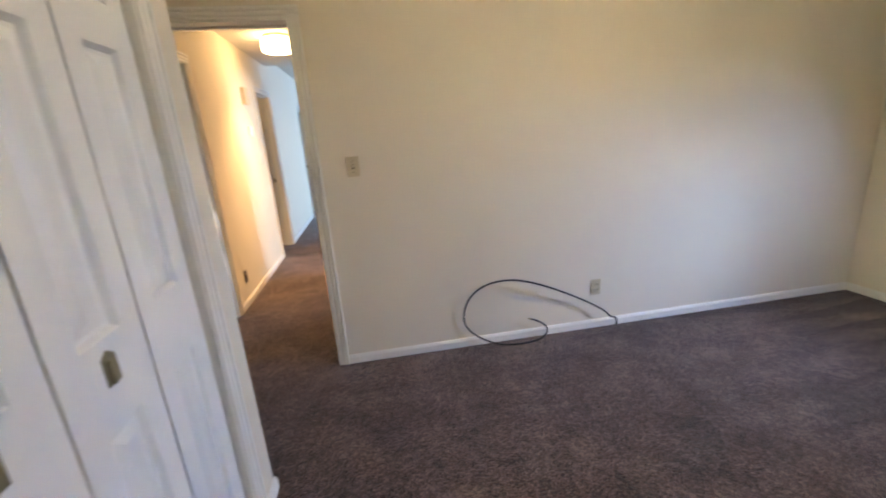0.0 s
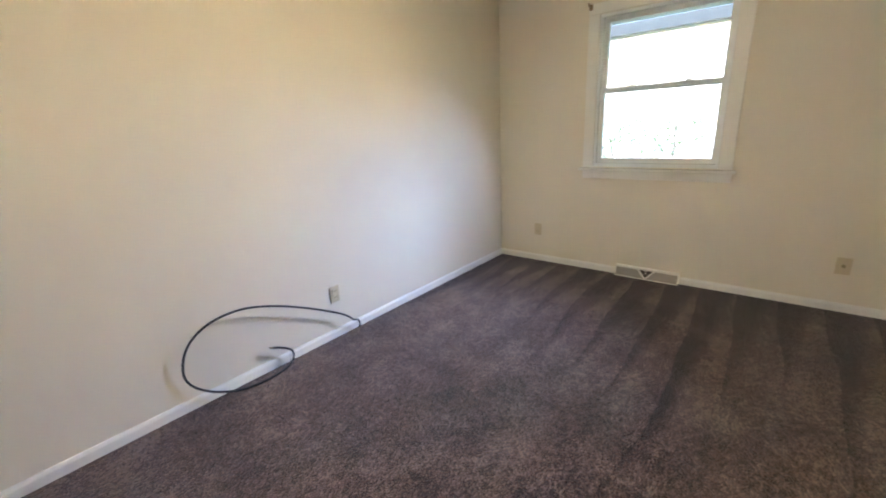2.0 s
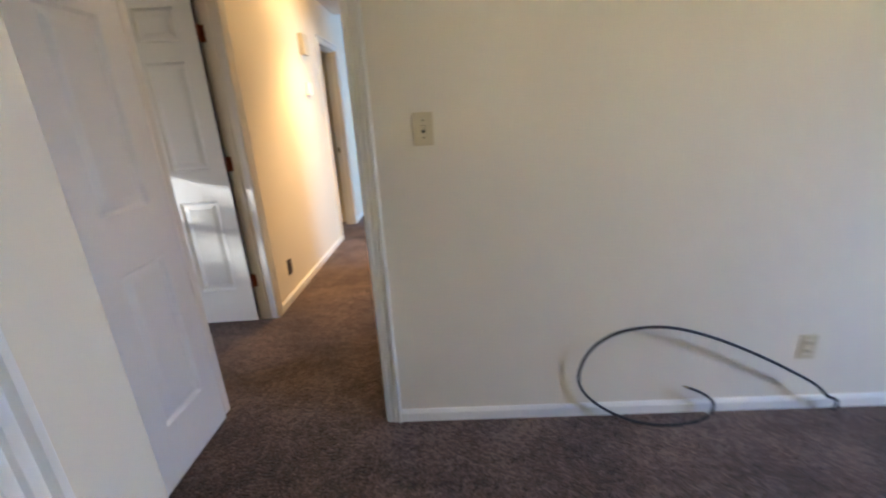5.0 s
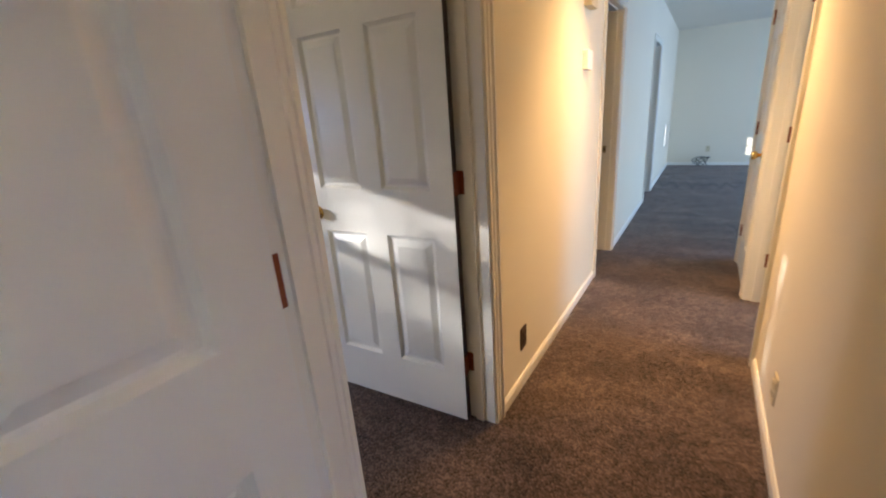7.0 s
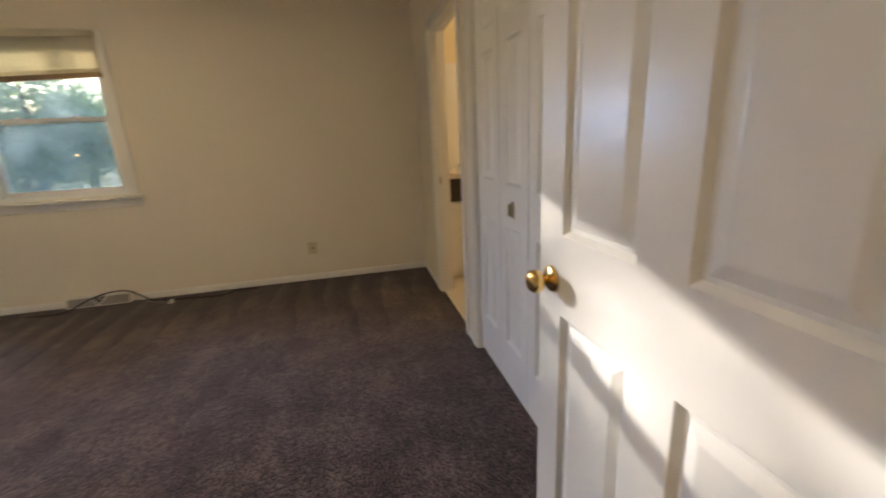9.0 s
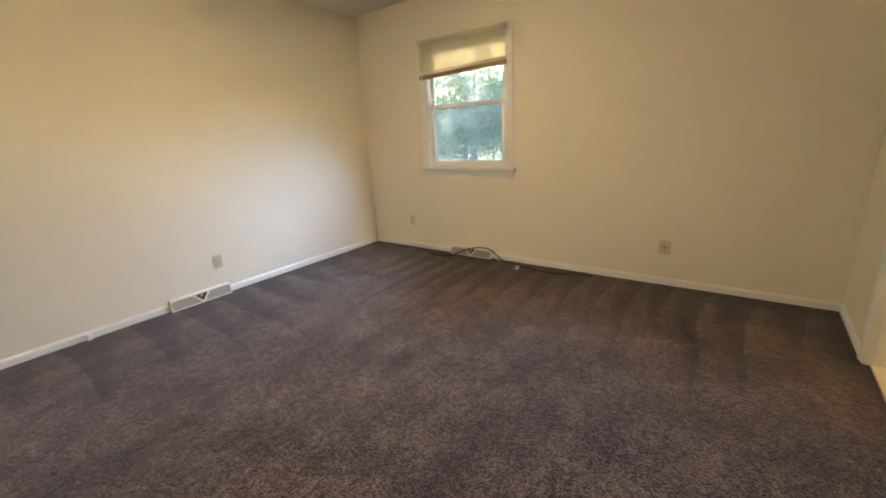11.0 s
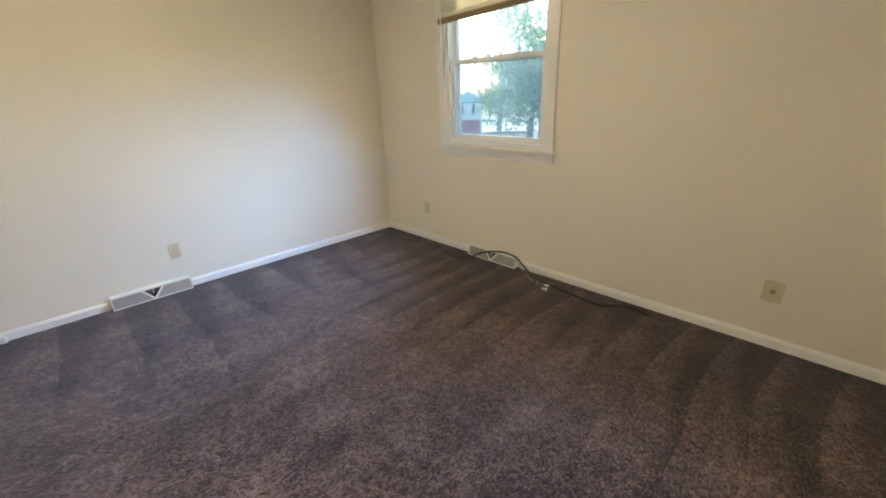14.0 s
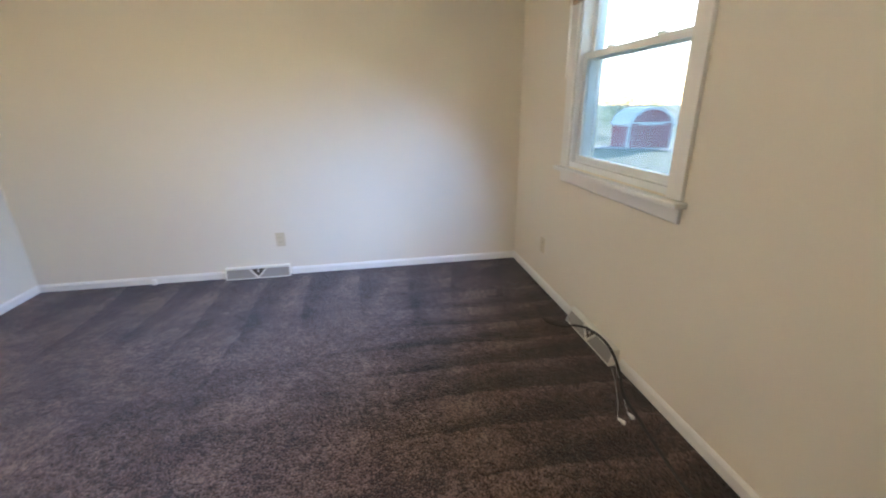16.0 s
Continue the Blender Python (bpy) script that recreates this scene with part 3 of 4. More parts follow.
def hinge_plates(name, label, m, side=-1, lo=-0.016, hi=0.016):
    """Hinge leaves of a frame: three rounded plates and barrels. Local y out of the jamb face, z up."""
    ob = thing(name, label, "hinge", m, kind="structure")
    for z in (0.295, 1.085, 1.82):
        bm = boxes((lo, hi, 0.0, 0.002, z - 0.045, z + 0.045))
        p = part("plate", bm, COPPER, ob)
        b = lathe([(0.0065, z - 0.046), (0.0065, z + 0.046)], 10)
        bmesh.ops.translate(b, verts=b.verts[:], vec=(side * 0.021, 0.006, 0))
        part("barrel", b, COPPER, ob, "", True)
    return ob


hinge_plates("door_hinges", "reddish copper hinges on a white jamb", pose(-1.030, DB1 - 0.019, 0, 0, 0, 180) @ Matrix.Diagonal((-1, 1, 1, 1)), -1, -0.038, 0.014)
for z in (0.275, 1.065, 1.80):
    part("hinge_leaf", bevelled(boxes((-0.0040, -0.0016, -0.034, -0.002, z - 0.045, z + 0.045)), 0.0008), COPPER, door_b, "reddish copper hinge")
hinge_plates("door_hinges", "reddish copper hinges on a white jamb", pose(-0.801, 0.060, 0.018, 0, 0, -90), 1, -0.011, 0.012)
hinge_plates("door_hinges", "brown hinges on a white jamb", pose(0.165, 2.901, 0, 0, 0, 180))
hinge_plates("door_hinges", "brown hinges on a white door edge", pose(0.063, 3.655, 0, 0, 0, 90))


def bifold(name, label, width, m, pull_z):
    """Four narrow leaves, the middle two with square pulls. Local x along the opening, front at y = 0."""
    ob = thing(name, label, "closet door", m, kind="structure")
    w = width / 4
    for k in range(4):
        sub = leaf(ob, w - 0.008, 2.0, 0.030, ((0.073, w - 0.081),))
        sub.location = (k * w + 0.004, 0, 0.02)
        if k in (1, 2):
            x = k * w + w / 2
            bm = bmesh.new()
            shape = [(-0.021, -0.037), (0.021, -0.037), (0.021, 0.026), (0.0, 0.040), (-0.021, 0.026)]
            rims = [[bm.verts.new((x + px * q, py, pull_z + pz * q)) for px, pz in shape] for py, q in ((0.0, 1.0), (0.003, 1.0), (0.005, 0.9))]
            for lo_rim, hi_rim in zip(rims, rims[1:]):
                for i in range(5):
                    bm.faces.new((lo_rim[i], lo_rim[(i + 1) % 5], hi_rim[(i + 1) % 5], hi_rim[i]))
            bm.faces.new(rims[-1])
            p = part("pull", bm, AGED, ob, "flat aged brass pull plate")
            part("grip", bevelled(boxes((x + 0.012, x + 0.020, 0.005, 0.017, pull_z - 0.030, pull_z + 0.024)), 0.002), AGED, p)
    return ob


bifold("bifold_door_1", "closed white panelled bifold closet doors with brass pulls", CA1 - CA0, pose(-0.225, CA1, 0, 0, 0, -90), 0.995)
bifold("bifold_door_2", "closed white panelled bifold closet doors with brass pulls", CB1 - CB0, pose(CB1, BY1 + 0.022, 0, 0, 0, 180), 0.955)


# ---- windows ----
def window(name, label, m):
    """A double-hung window. Local x across, local y towards the room from the wall's inner face, z up."""
    ob = thing(name, label, "window", m, kind="structure")
    w, z0, z1 = WHW, WZ0, WZ1
    fr = part("window_frame", boxes((-w, -w + 0.022, -0.14, 0.0, z0, z1), (w - 0.022, w, -0.14, 0.0, z0, z1), (-w + 0.022, w - 0.022, -0.14, 0.0, z1 - 0.022, z1), (-w + 0.022, w - 0.022, -0.14, 0.0, z0, z0 + 0.03)), SASH, ob)
    rail = 1.565

    def sash(pname, y0, y1, za, zb, st, bot, top):
        s = part(pname, boxes((-w + 0.022, -w + 0.022 + st, y0, y1, za, zb), (w - 0.022 - st, w - 0.022, y0, y1, za, zb), (-w + 0.022 + st, w - 0.022 - st, y0, y1, za, za + bot), (-w + 0.022 + st, w - 0.022 - st, y0, y1, zb - top, zb)), SASH, ob)
        ym = (y0 + y1) / 2
        g = part("pane", boxes((-w + 0.022 + st, w - 0.022 - st, ym - 0.002, ym + 0.002, za + bot, zb - top)), GLASS, s)
        g.visible_shadow = False
    sash("lower_sash", -0.062, -0.030, z0 + 0.03, rail + 0.018, 0.034, 0.040, 0.034)
    sash("upper_sash", -0.100, -0.068, rail - 0.022, z1 - 0.022, 0.034, 0.036, 0.034)
    for x in (-0.2, 0.2):
        part("sash_lock", bevelled(boxes((x - 0.028, x + 0.028, -0.060, -0.034, rail + 0.019, rail + 0.034)), 0.006), SASH, ob)
    for sx in (-1, 1):
        a, b = sorted((sx * (w - 0.004), sx * (w + 0.085)))
        part("side_casing", bevelled(boxes((a, b, 0.0, 0.018, z0 - 0.005, z1 + 0.002)), 0.003), TRIM, ob)
    part("head_casing", bevelled(boxes((-w - 0.085, w + 0.085, 0.0, 0.0185, z1 + 0.0025, z1 + 0.085)), 0.003), TRIM, ob)
    part("window_sill", bevelled(boxes((-w - 0.110, w + 0.110, 0.0, 0.058, z0 - 0.030, z0 - 0.008)), 0.005, 2), TRIM, ob)
    part("apron", bevelled(boxes((-w - 0.085, w + 0.085, 0.0, 0.014, z0 - 0.100, z0 - 0.036)), 0.003), TRIM, ob)
    return ob


win_a = window("window_1", "white double-hung window with bright daylight behind", pose(AX1, WA, 0, 0, 0, 90))
win_b = window("window_2", "white double-hung window with a half-raised blind", pose(BX0, WB, 0, 0, 0, -90))

def screen_material():
    """Fine grey mesh: half of the light goes straight through."""
    m = bpy.data.materials.new("insect_mesh")
    m.use_nodes = True
    n, ln = m.node_tree.nodes, m.node_tree.links
    clear = n.new("ShaderNodeBsdfTransparent")
    wire = n.new("ShaderNodeBsdfDiffuse")
    wire.inputs[0].default_value = (0.05, 0.056, 0.064, 1)
    glow = n.new("ShaderNodeBsdfTranslucent")
    glow.inputs[0].default_value = (0.17, 0.23, 0.27, 1)
    both, mix = n.new("ShaderNodeMixShader"), n.new("ShaderNodeMixShader")
    both.inputs[0].default_value = 0.6
    mix.inputs[0].default_value = 0.32
    ln.new(wire.outputs[0], both.inputs[1])
    ln.new(glow.outputs[0], both.inputs[2])
    ln.new(clear.outputs[0], mix.inputs[1])
    ln.new(both.outputs[0], mix.inputs[2])
    ln.new(mix.outputs[0], n["Material Output"].inputs[0])
    return m


scr = part("insect_screen", boxes((-WHW + 0.024, WHW - 0.024, -0.1245, -0.1235, WZ0 + 0.034, 1.575)), screen_material(), win_b, "hazy grey insect screen")
part("screen_frame", boxes((-WHW + 0.0225, -WHW + 0.034, -0.130, -0.118, WZ0 + 0.031, 1.59), (WHW - 0.034, WHW - 0.0225, -0.130, -0.118, WZ0 + 0.031, 1.59), (-WHW + 0.034, WHW - 0.034, -0.130, -0.118, 1.575, 1.59)), SASH, scr)

# unseen framed opening, added so the sun draws a patch on the far wall
low = thing("sun_opening", "unseen low opening with a white frame, added for the far wall's sun patch", "window", pose(HX0, 8.67, 0, 0, 0, -90), kind="structure")
part("window_frame", boxes((-0.11, -0.09, -0.10, 0.01, 0.50, 0.90), (0.09, 0.11, -0.10, 0.01, 0.50, 0.90), (-0.09, 0.09, -0.10, 0.01, 0.50, 0.525), (-0.09, 0.09, -0.10, 0.01, 0.875, 0.90), (-0.09, 0.09, -0.06, -0.03, 0.69, 0.71)), SASH, low)
# plain bright windows of the rooms beyond
for nm, mm, hw, lo, hi in (("window_3", pose(5.0, 6.7, 0, 0, 0, 90), 2.1, 0.6, 2.2), ("window_4", pose(AX1, 1.9, 0, 0, 0, 90), 1.0, 0.9, 2.15)):
    ob = thing(nm, "plain white window frame in the room beyond", "window", mm, kind="structure")
    part("window_frame", boxes((-hw, -hw + 0.05, -0.1, 0.01, lo, hi), (hw - 0.05, hw, -0.1, 0.01, lo, hi), (-0.025, 0.025, -0.1, 0.0, lo, hi), (-hw, hw, -0.1, 0.012, lo - 0.02, lo + 0.04), (-hw, hw, -0.1, 0.012, hi - 0.04, hi + 0.02)), SASH, ob)

# curtain rod bracket above window 1
br = thing("rod_bracket", "small brown curtain rod bracket on the window casing", "bracket", pose(AX1 - 0.02, WA + 0.535, 2.195, 0, 0, 90))
part("plate", bevelled(boxes((-0.014, 0.014, 0.0, 0.004, -0.022, 0.022)), 0.002), RAILM, br)
part("hook", bevelled(boxes((-0.006, 0.006, 0.004, 0.060, 0.000, 0.010), (-0.006, 0.006, 0.050, 0.060, 0.010, 0.022)), 0.001), RAILM, br)

# half-raised blind over window 2
bl = thing("window_blind", "ivory horizontal slat blind raised half way, brown bottom rail", "blind", pose(BX0 + 0.02, WB, 0, 0, 0, -90))
part("head_rail", bevelled(boxes((-0.50, 0.50, 0.0, 0.045, 2.155, 2.20)), 0.003), SLAT, bl)
zt = 2.145
count = 11
for k in range(count):
    z = zt - 0.0225 * k
    bm = bmesh.new()
    prev = None
    for i in range(5):
        u = -1 + i / 2
        ring = [bm.verts.new((s * 0.495, 0.023 + u * 0.0090, z + u * 0.0106 - 0.0022 * u * u + dz)) for s in (-1, 1) for dz in (0, 0.0008)]
        if prev:
            for a, b in ((0, 2), (2, 3), (3, 1), (1, 0)):
                bm.faces.new((prev[a], prev[b], ring[b], ring[a]))
        prev = ring
    part("slat", bm, SLAT, bl)
SAG = pose(0, 0, 1.875, 0, 2.0, 0)
part("slat_stack", turned(bevelled(boxes((-0.496, 0.496, 0.010, 0.036, 0.014, 0.040)), 0.002), SAG), SLAT, bl)
part("bottom_rail", turned(bevelled(boxes((-0.497, 0.497, 0.006, 0.040, -0.026, 0.013)), 0.004), SAG), RAILM, bl, "brown bottom rail")
for x in (-0.33, 0.33):
    part("ladder_cord", boxes((x - 0.001, x + 0.001, 0.036, 0.0375, 1.88, 2.155)), SLAT, bl)
part("tilt_wand", turned(lathe([(0.004, 1.45), (0.004, 2.15)], 8), Matrix.Translation((0.45, 0.05, 0))), WHITEP, bl)


# ---- fixtures on the walls ----
def plate(name, label, m, mat=IVORY, kind_of="outlet", w=0.072, h=0.116):
    """A cover plate against a wall: local y out of the wall, centred on the pose."""
    ob = thing(name, label, "wall plate", m, GO if kind_of == "outlet" else "")
    bm = bevelled(boxes((-w / 2, w / 2, 0.0, 0.006, -h / 2, h / 2)), 0.003, 2)
    part("cover", bm, mat, ob)
    if kind_of == "outlet":
        for z in (-0.020, 0.020):
            part("receptacle", bevelled(boxes((-0.017, 0.017, 0.006, 0.0085, z - 0.014, z + 0.014)), 0.004), mat, ob)
            for x in (-0.0065, 0.0065):
                part("slot", boxes((x - 0.0012, x + 0.0012, 0.0084, 0.0088, z - 0.003, z + 0.006)), SLOT, ob)
        part("screw", turned(lathe([(0.0032, 0.006), (0.003, 0.0075)], 10), pose(0, 0, 0, -90, 0, 0)), mat, ob)
    elif kind_of == "switch":
        part("slot", boxes((-0.006, 0.006, 0.0058, 0.0066, -0.013, 0.013)), SLOT, ob)
        part("toggle", bevelled(turned(boxes((-0.0045, 0.0045, 0.0, 0.014, -0.005, 0.005)), pose(0, 0.005, 0.001, 30, 0, 0)), 0.001), mat, ob)
        for z in (-0.03, 0.03):
            part("screw", turned(lathe([(0.0034, 0.006), (0.003, 0.0075)], 10), pose(0, 0, z, -90, 0, 0)), SLOT, ob)
    else:
        part("jack", turned(lathe([(0.012, 0.006), (0.011, 0.009), (0.005, 0.0095), (0.005, 0.016)], 14), pose(0, 0, 0, -90, 0, 0)), SLOT if mat is not IVORY else AGED, ob)
        for z in (-0.042, 0.042):
            part("screw", turned(lathe([(0.0034, 0.006), (0.003, 0.0075)], 10), pose(0, 0, z, -90, 0, 0)), mat, ob)
    return ob


GO = "wall outlets"
plate("light_switch", "ivory toggle light switch plate", pose(0.25, 0.0, 1.27, 0, 0, 180), IVORY, "switch")
plate("outlet", "ivory duplex outlet above the coiled cable", pose(1.81, 0.0, 0.308, 0, 0, 180))
plate("outlet", "ivory duplex outlet near the room corner", pose(AX1, -0.425, 0.32, 0, 0, 90))
plate("cable_jack", "wide ivory cable jack plate", pose(AX1, -2.64, 0.322, 0, 0, 90), IVORY, "jack", 0.078, 0.116)
plate("outlet", "ivory duplex outlet above a floor register", pose(-2.90, BY0, 0.305, 0, 0, 0))
plate("outlet", "ivory duplex outlet near the room corner", pose(BX0, -2.57, 0.32, 0, 0, -90))
plate("cable_jack", "wide ivory cable jack plate", pose(BX0, 0.10, 0.317, 0, 0, -90), IVORY, "jack", 0.088, 0.116)
plate("outlet", "dark brown outlet plate in the hall", pose(HX0, 1.41, 0.26, 0, 0, -90), BROWNP)
plate("outlet", "ivory outlet plate in the hall", pose(HX1, 1.48, 0.24, 0, 0, 90))
plate("outlet", "ivory outlet on the far wall", pose(-0.21, 9.8, 0.33, 0, 0, 180))

th = thing("thermostat", "white wall thermostat with small display", "thermostat", pose(HX0, 2.475, 1.59, 0, 0, -90))
part("case", bevelled(boxes((-0.062, 0.062, 0.0, 0.032, -0.055, 0.055)), 0.006, 2), WHITEP, th)
part("display", boxes((-0.018, 0.026, 0.0262, 0.027, -0.012, 0.026)), SLOT, th)
ch = thing("door_chime", "cream door chime box on the hall wall", "chime", pose(HX0, 2.475, 1.955, 0, 0, -90))
part("case", bevelled(boxes((-0.075, 0.075, 0.0, 0.045, -0.085, 0.085)), 0.006, 2), IVORY, ch)

cl = thing("ceiling_light", "flush ceiling light with lit glass shade", "ceiling light", pose(-0.43, 2.15, HH))
part("canopy", lathe([(0.13, -0.001), (0.13, -0.018), (0.12, -0.024)], 28), BRASS, cl, "", True)
part("shade", lathe([(0.125, -0.155), (0.150, -0.14), (0.158, -0.10), (0.150, -0.05), (0.122, -0.026)], 28), SHADE, cl, "glowing glass shade", True)


def register(name, label, m, length=0.50):
    """A baseboard register: local x along the wall, y out from it."""
    ob = thing(name, label, "air vent", m, "baseboard registers")
    h, d = 0.092, 0.055
    L = length / 2
    part("back", boxes((-L + 0.004, L - 0.004, 0.0, 0.006, 0.0, h - 0.004)), DUCT, ob)
    bm = bmesh.new()
    prof = [(0.0, h), (0.026, h), (0.033, h - 0.006), (0.033, h - 0.016), (0.029, h - 0.016), (0.026, h - 0.005), (0.0, h - 0.005)]
    ends = [[bm.verts.new((x, y, z)) for y, z in prof] for x in (-L, L)]
    for k in range(len(prof)):
        j = (k + 1) % len(prof)
        bm.faces.new((ends[0][k], ends[0][j], ends[1][j], ends[1][k]))
    bm.faces.new(ends[0])
    bm.faces.new(ends[1])
    part("hood", bm, VENTM, ob)
    for x in (-L, L - 0.006):
        bm = bmesh.new()
        tri = [(0.0, 0.0), (d + 0.004, 0.0), (0.034, h - 0.006), (0.027, h + 0.001), (0.0, h + 0.001)]
        ends = [[bm.verts.new((x + e, y, z)) for y, z in tri] for e in (0, 0.006)]
        for k in range(5):
            bm.faces.new((ends[0][k], ends[0][(k + 1) % 5], ends[1][(k + 1) % 5], ends[1][k]))
        bm.faces.new(ends[0])
        bm.faces.new(ends[1])
        part("end_cap", bm, VENTM, ob)
    # sloping face plates that leave a V in the middle, with its white brace and lever
    slope = pose(0, d - 0.006, 0.003, 16, 0, 0)
    fh = 0.080
    for sx in (-1, 1):
        bm = bmesh.new()
        outline = [(sx * 0.004, 0.0), (sx * (L - 0.007), 0.0), (sx * (L - 0.007), fh), (sx * 0.072, fh)]
        rings = [[bm.verts.new((px, py, pz)) for px, pz in outline] for py in (-0.002, 0.0)]
        for k in range(4):
            bm.faces.new((rings[0][k], rings[0][(k + 1) % 4], rings[1][(k + 1) % 4], rings[1][k]))
        bm.faces.new(rings[0])
        bm.faces.new(rings[1])
        part("face_plate", turned(bm, slope), VENTF, ob)
        brace = boxes((-0.0055, 0.0055, 0.0, 0.007, 0.0, 0.104))
        part("brace", turned(brace, slope @ pose(0, 0.0005, 0.002, 0, sx * 41, 0)), VENTM, ob)
    part("lever", turned(boxes((-0.003, 0.003, -0.004, 0.003, 0.045, 0.085)), slope), VENTM, ob)
    part("toe", boxes((-L + 0.007, L - 0.007, d - 0.004, d, 0.0, 0.006)), VENTM, ob)
    return ob


register("baseboard_register", "white metal baseboard register under the window", pose(AX1, -1.447, 0, 0, 0, 90))
register("baseboard_register", "white metal baseboard register on the long wall", pose(-2.695, BY0, 0, 0, 0, 0))
register("baseboard_register", "white metal baseboard register under the window with a cord across", pose(BX0, -1.75, 0, 0, 0, -90))
st = thing("door_stop", "small white stop block against the baseboard", "door stop", pose(-1.90, BY0 + 0.013, 0.0))
part("block", bevelled(boxes((-0.018, 0.018, 0.0, 0.028, 0.0, 0.045)), 0.004), WHITEP, st)

# ---- loose cables ----
coax = [(1.955, -0.032, 0.006), (1.952, -0.052, 0.035), (1.938, -0.058, 0.078), (1.895, -0.060, 0.098), (1.855, -0.060, 0.140), (1.777, -0.055, 0.195), (1.566, -0.060, 0.314), (1.358, -0.065, 0.411), (1.185, -0.065, 0.462), (1.036, -0.060, 0.457), (0.935, -0.050, 0.409), (0.873, -0.040, 0.331), (0.849, -0.030, 0.219), (0.879, -0.030, 0.134), (0.967, -0.045, 0.058), (1.094, -0.075, 0.012), (1.236, -0.095, 0.007), (1.356, -0.080, 0.012), (1.419, -0.060, 0.040), (1.422, -0.050, 0.085), (1.375, -0.045, 0.125), (1.313, -0.045, 0.155)]
cx = thing("coaxial_cable", "loose black coaxial cable coiled against the wall", "cable")
part("cord", tube(coax, 0.0062, "cord", CABLE), CABLE, cx, "", True)
part("connector", turned(lathe([(0.005, -0.012), (0.0055, 0.0), (0.0055, 0.010), (0.002, 0.011), (0.002, 0.018)], 10), Matrix.Translation((1.305, -0.045, 0.158)) @ pose(0, 0, 0, 0, -65, 0)), AGED, cx, "", True)
part("twist_tie", boxes((1.398, 1.404, -0.062, -0.056, 0.03, 0.085)), WHITEP, cx)

cord = [(-4.742, -2.231, 0.008), (-4.716, -2.10, 0.008), (-4.712, -1.997, 0.008), (-4.768, -1.915, 0.016), (-4.825, -1.84, 0.055), (-4.842, -1.734, 0.092), (-4.845, -1.60, 0.116), (-4.843, -1.485, 0.104), (-4.838, -1.394, 0.044), (-4.79, -1.275, 0.010), (-4.765, -1.124, 0.008), (-4.737, -0.934, 0.008), (-4.720, -0.750, 0.008), (-4.748, -0.678, 0.008), (-4.805, -0.611, 0.011), (-4.816, -0.533, 0.009), (-4.792, -0.435, 0.008)]
co = thing("power_cord", "dark brown cord lying along the baseboard", "cord")
part("cord", tube(cord, 0.0072, "cord", CORDM), CORDM, co, "", True)
pc = thing("blind_cord", "thin white blind cord with two tassels on the carpet", "cord")
part("string", tube([(-4.86, -1.47, 0.094), (-4.82, -1.44, 0.06), (-4.80, -1.36, 0.012), (-4.73, -1.22, 0.006), (-4.680, -1.142, 0.008)], 0.0007, "string", WHITEP, 6), WHITEP, pc)
part("string", tube([(-4.862, -1.465, 0.094), (-4.83, -1.42, 0.06), (-4.815, -1.33, 0.012), (-4.77, -1.23, 0.006), (-4.742, -1.165, 0.008)], 0.0007, "string", WHITEP, 6), WHITEP, pc)
for x, y, a in ((-4.675, -1.133, 20), (-4.738, -1.155, 5)):
    part("tassel", turned(lathe([(0.002, 0.0), (0.006, 0.006), (0.009, 0.032), (0.0085, 0.036)], 12), Matrix.Translation((x, y, 0.010)) @ pose(0, 0, 0, -90, 0, a)), WHITEP, pc, "", True)

# heap of cable on the far room's floor
hp = thing("cable_heap", "loose black cable heap by the far wall", "cable")
pts = [(-0.30 + 0.10 * math.cos(k * 0.9) + 0.003 * k * (k % 3 - 1), 9.62 + 0.07 * math.sin(k * 0.9), 0.012 + 0.17 * abs(math.sin(k * 0.55))) for k in range(26)]
part("cord", tube(pts, 0.006, "cord", CABLE, 6), CABLE, hp, "", True)

# ---- bathroom seen through its door ----
va = thing("vanity", "cream bathroom vanity with a black drawer and pale counter", "vanity", pose(BX0 + 0.05, 1.34, 0.012))
part("body", boxes((0.0, 0.44, 0.0, 1.05, 0.08, 0.925)), WHITEP, va)
part("plinth", boxes((0.0, 0.40, 0.01, 1.04, 0.0, 0.08)), WHITEP, va)
part("counter", bevelled(boxes((0.0, 0.475, -0.012, 1.062, 0.925, 0.965)), 0.006, 2), TILE, va, "pale beige counter")
for y0 in (0.02, 0.36, 0.70):
    part("drawer", bevelled(boxes((0.44, 0.458, y0, y0 + 0.33, 0.715, 0.915)), 0.003), DARKW, va, "black drawer front")
    dr = part("door", bevelled(boxes((0.44, 0.456, y0, y0 + 0.33, 0.10, 0.70)), 0.003), WHITEP, va)
    part("panel", bevelled(boxes((0.456, 0.462, y0 + 0.06, y0 + 0.27, 0.16, 0.64)), 0.005), WHITEP, dr)
fa = thing("faucet", "small chrome faucet on the vanity counter", "faucet", pose(BX0 + 0.40, 1.47, 0.977))
part("spout", tube([(-0.03, 0, 0.0), (-0.03, 0, 0.05), (-0.01, 0, 0.072), (0.03, 0, 0.062)], 0.009, "spout", CHROME), CHROME, fa, "", True)
part("base", lathe([(0.026, 0.0), (0.024, 0.010), (0.012, 0.014)], 16), CHROME, fa, "", True)
structure("bath_wall_tile", boxes((BX0 + 0.002, BX0 + 0.012, 1.31, 3.77, 0.012, 1.94)), BATHT, "white glazed bathroom wall tile", "tile")
structure("bath_wall_paint", boxes((BX0 + 0.002, BX0 + 0.008, 1.31, 3.77, 1.942, HA - 0.01)), BATHW, "warm yellow painted bathroom wall", "wall")


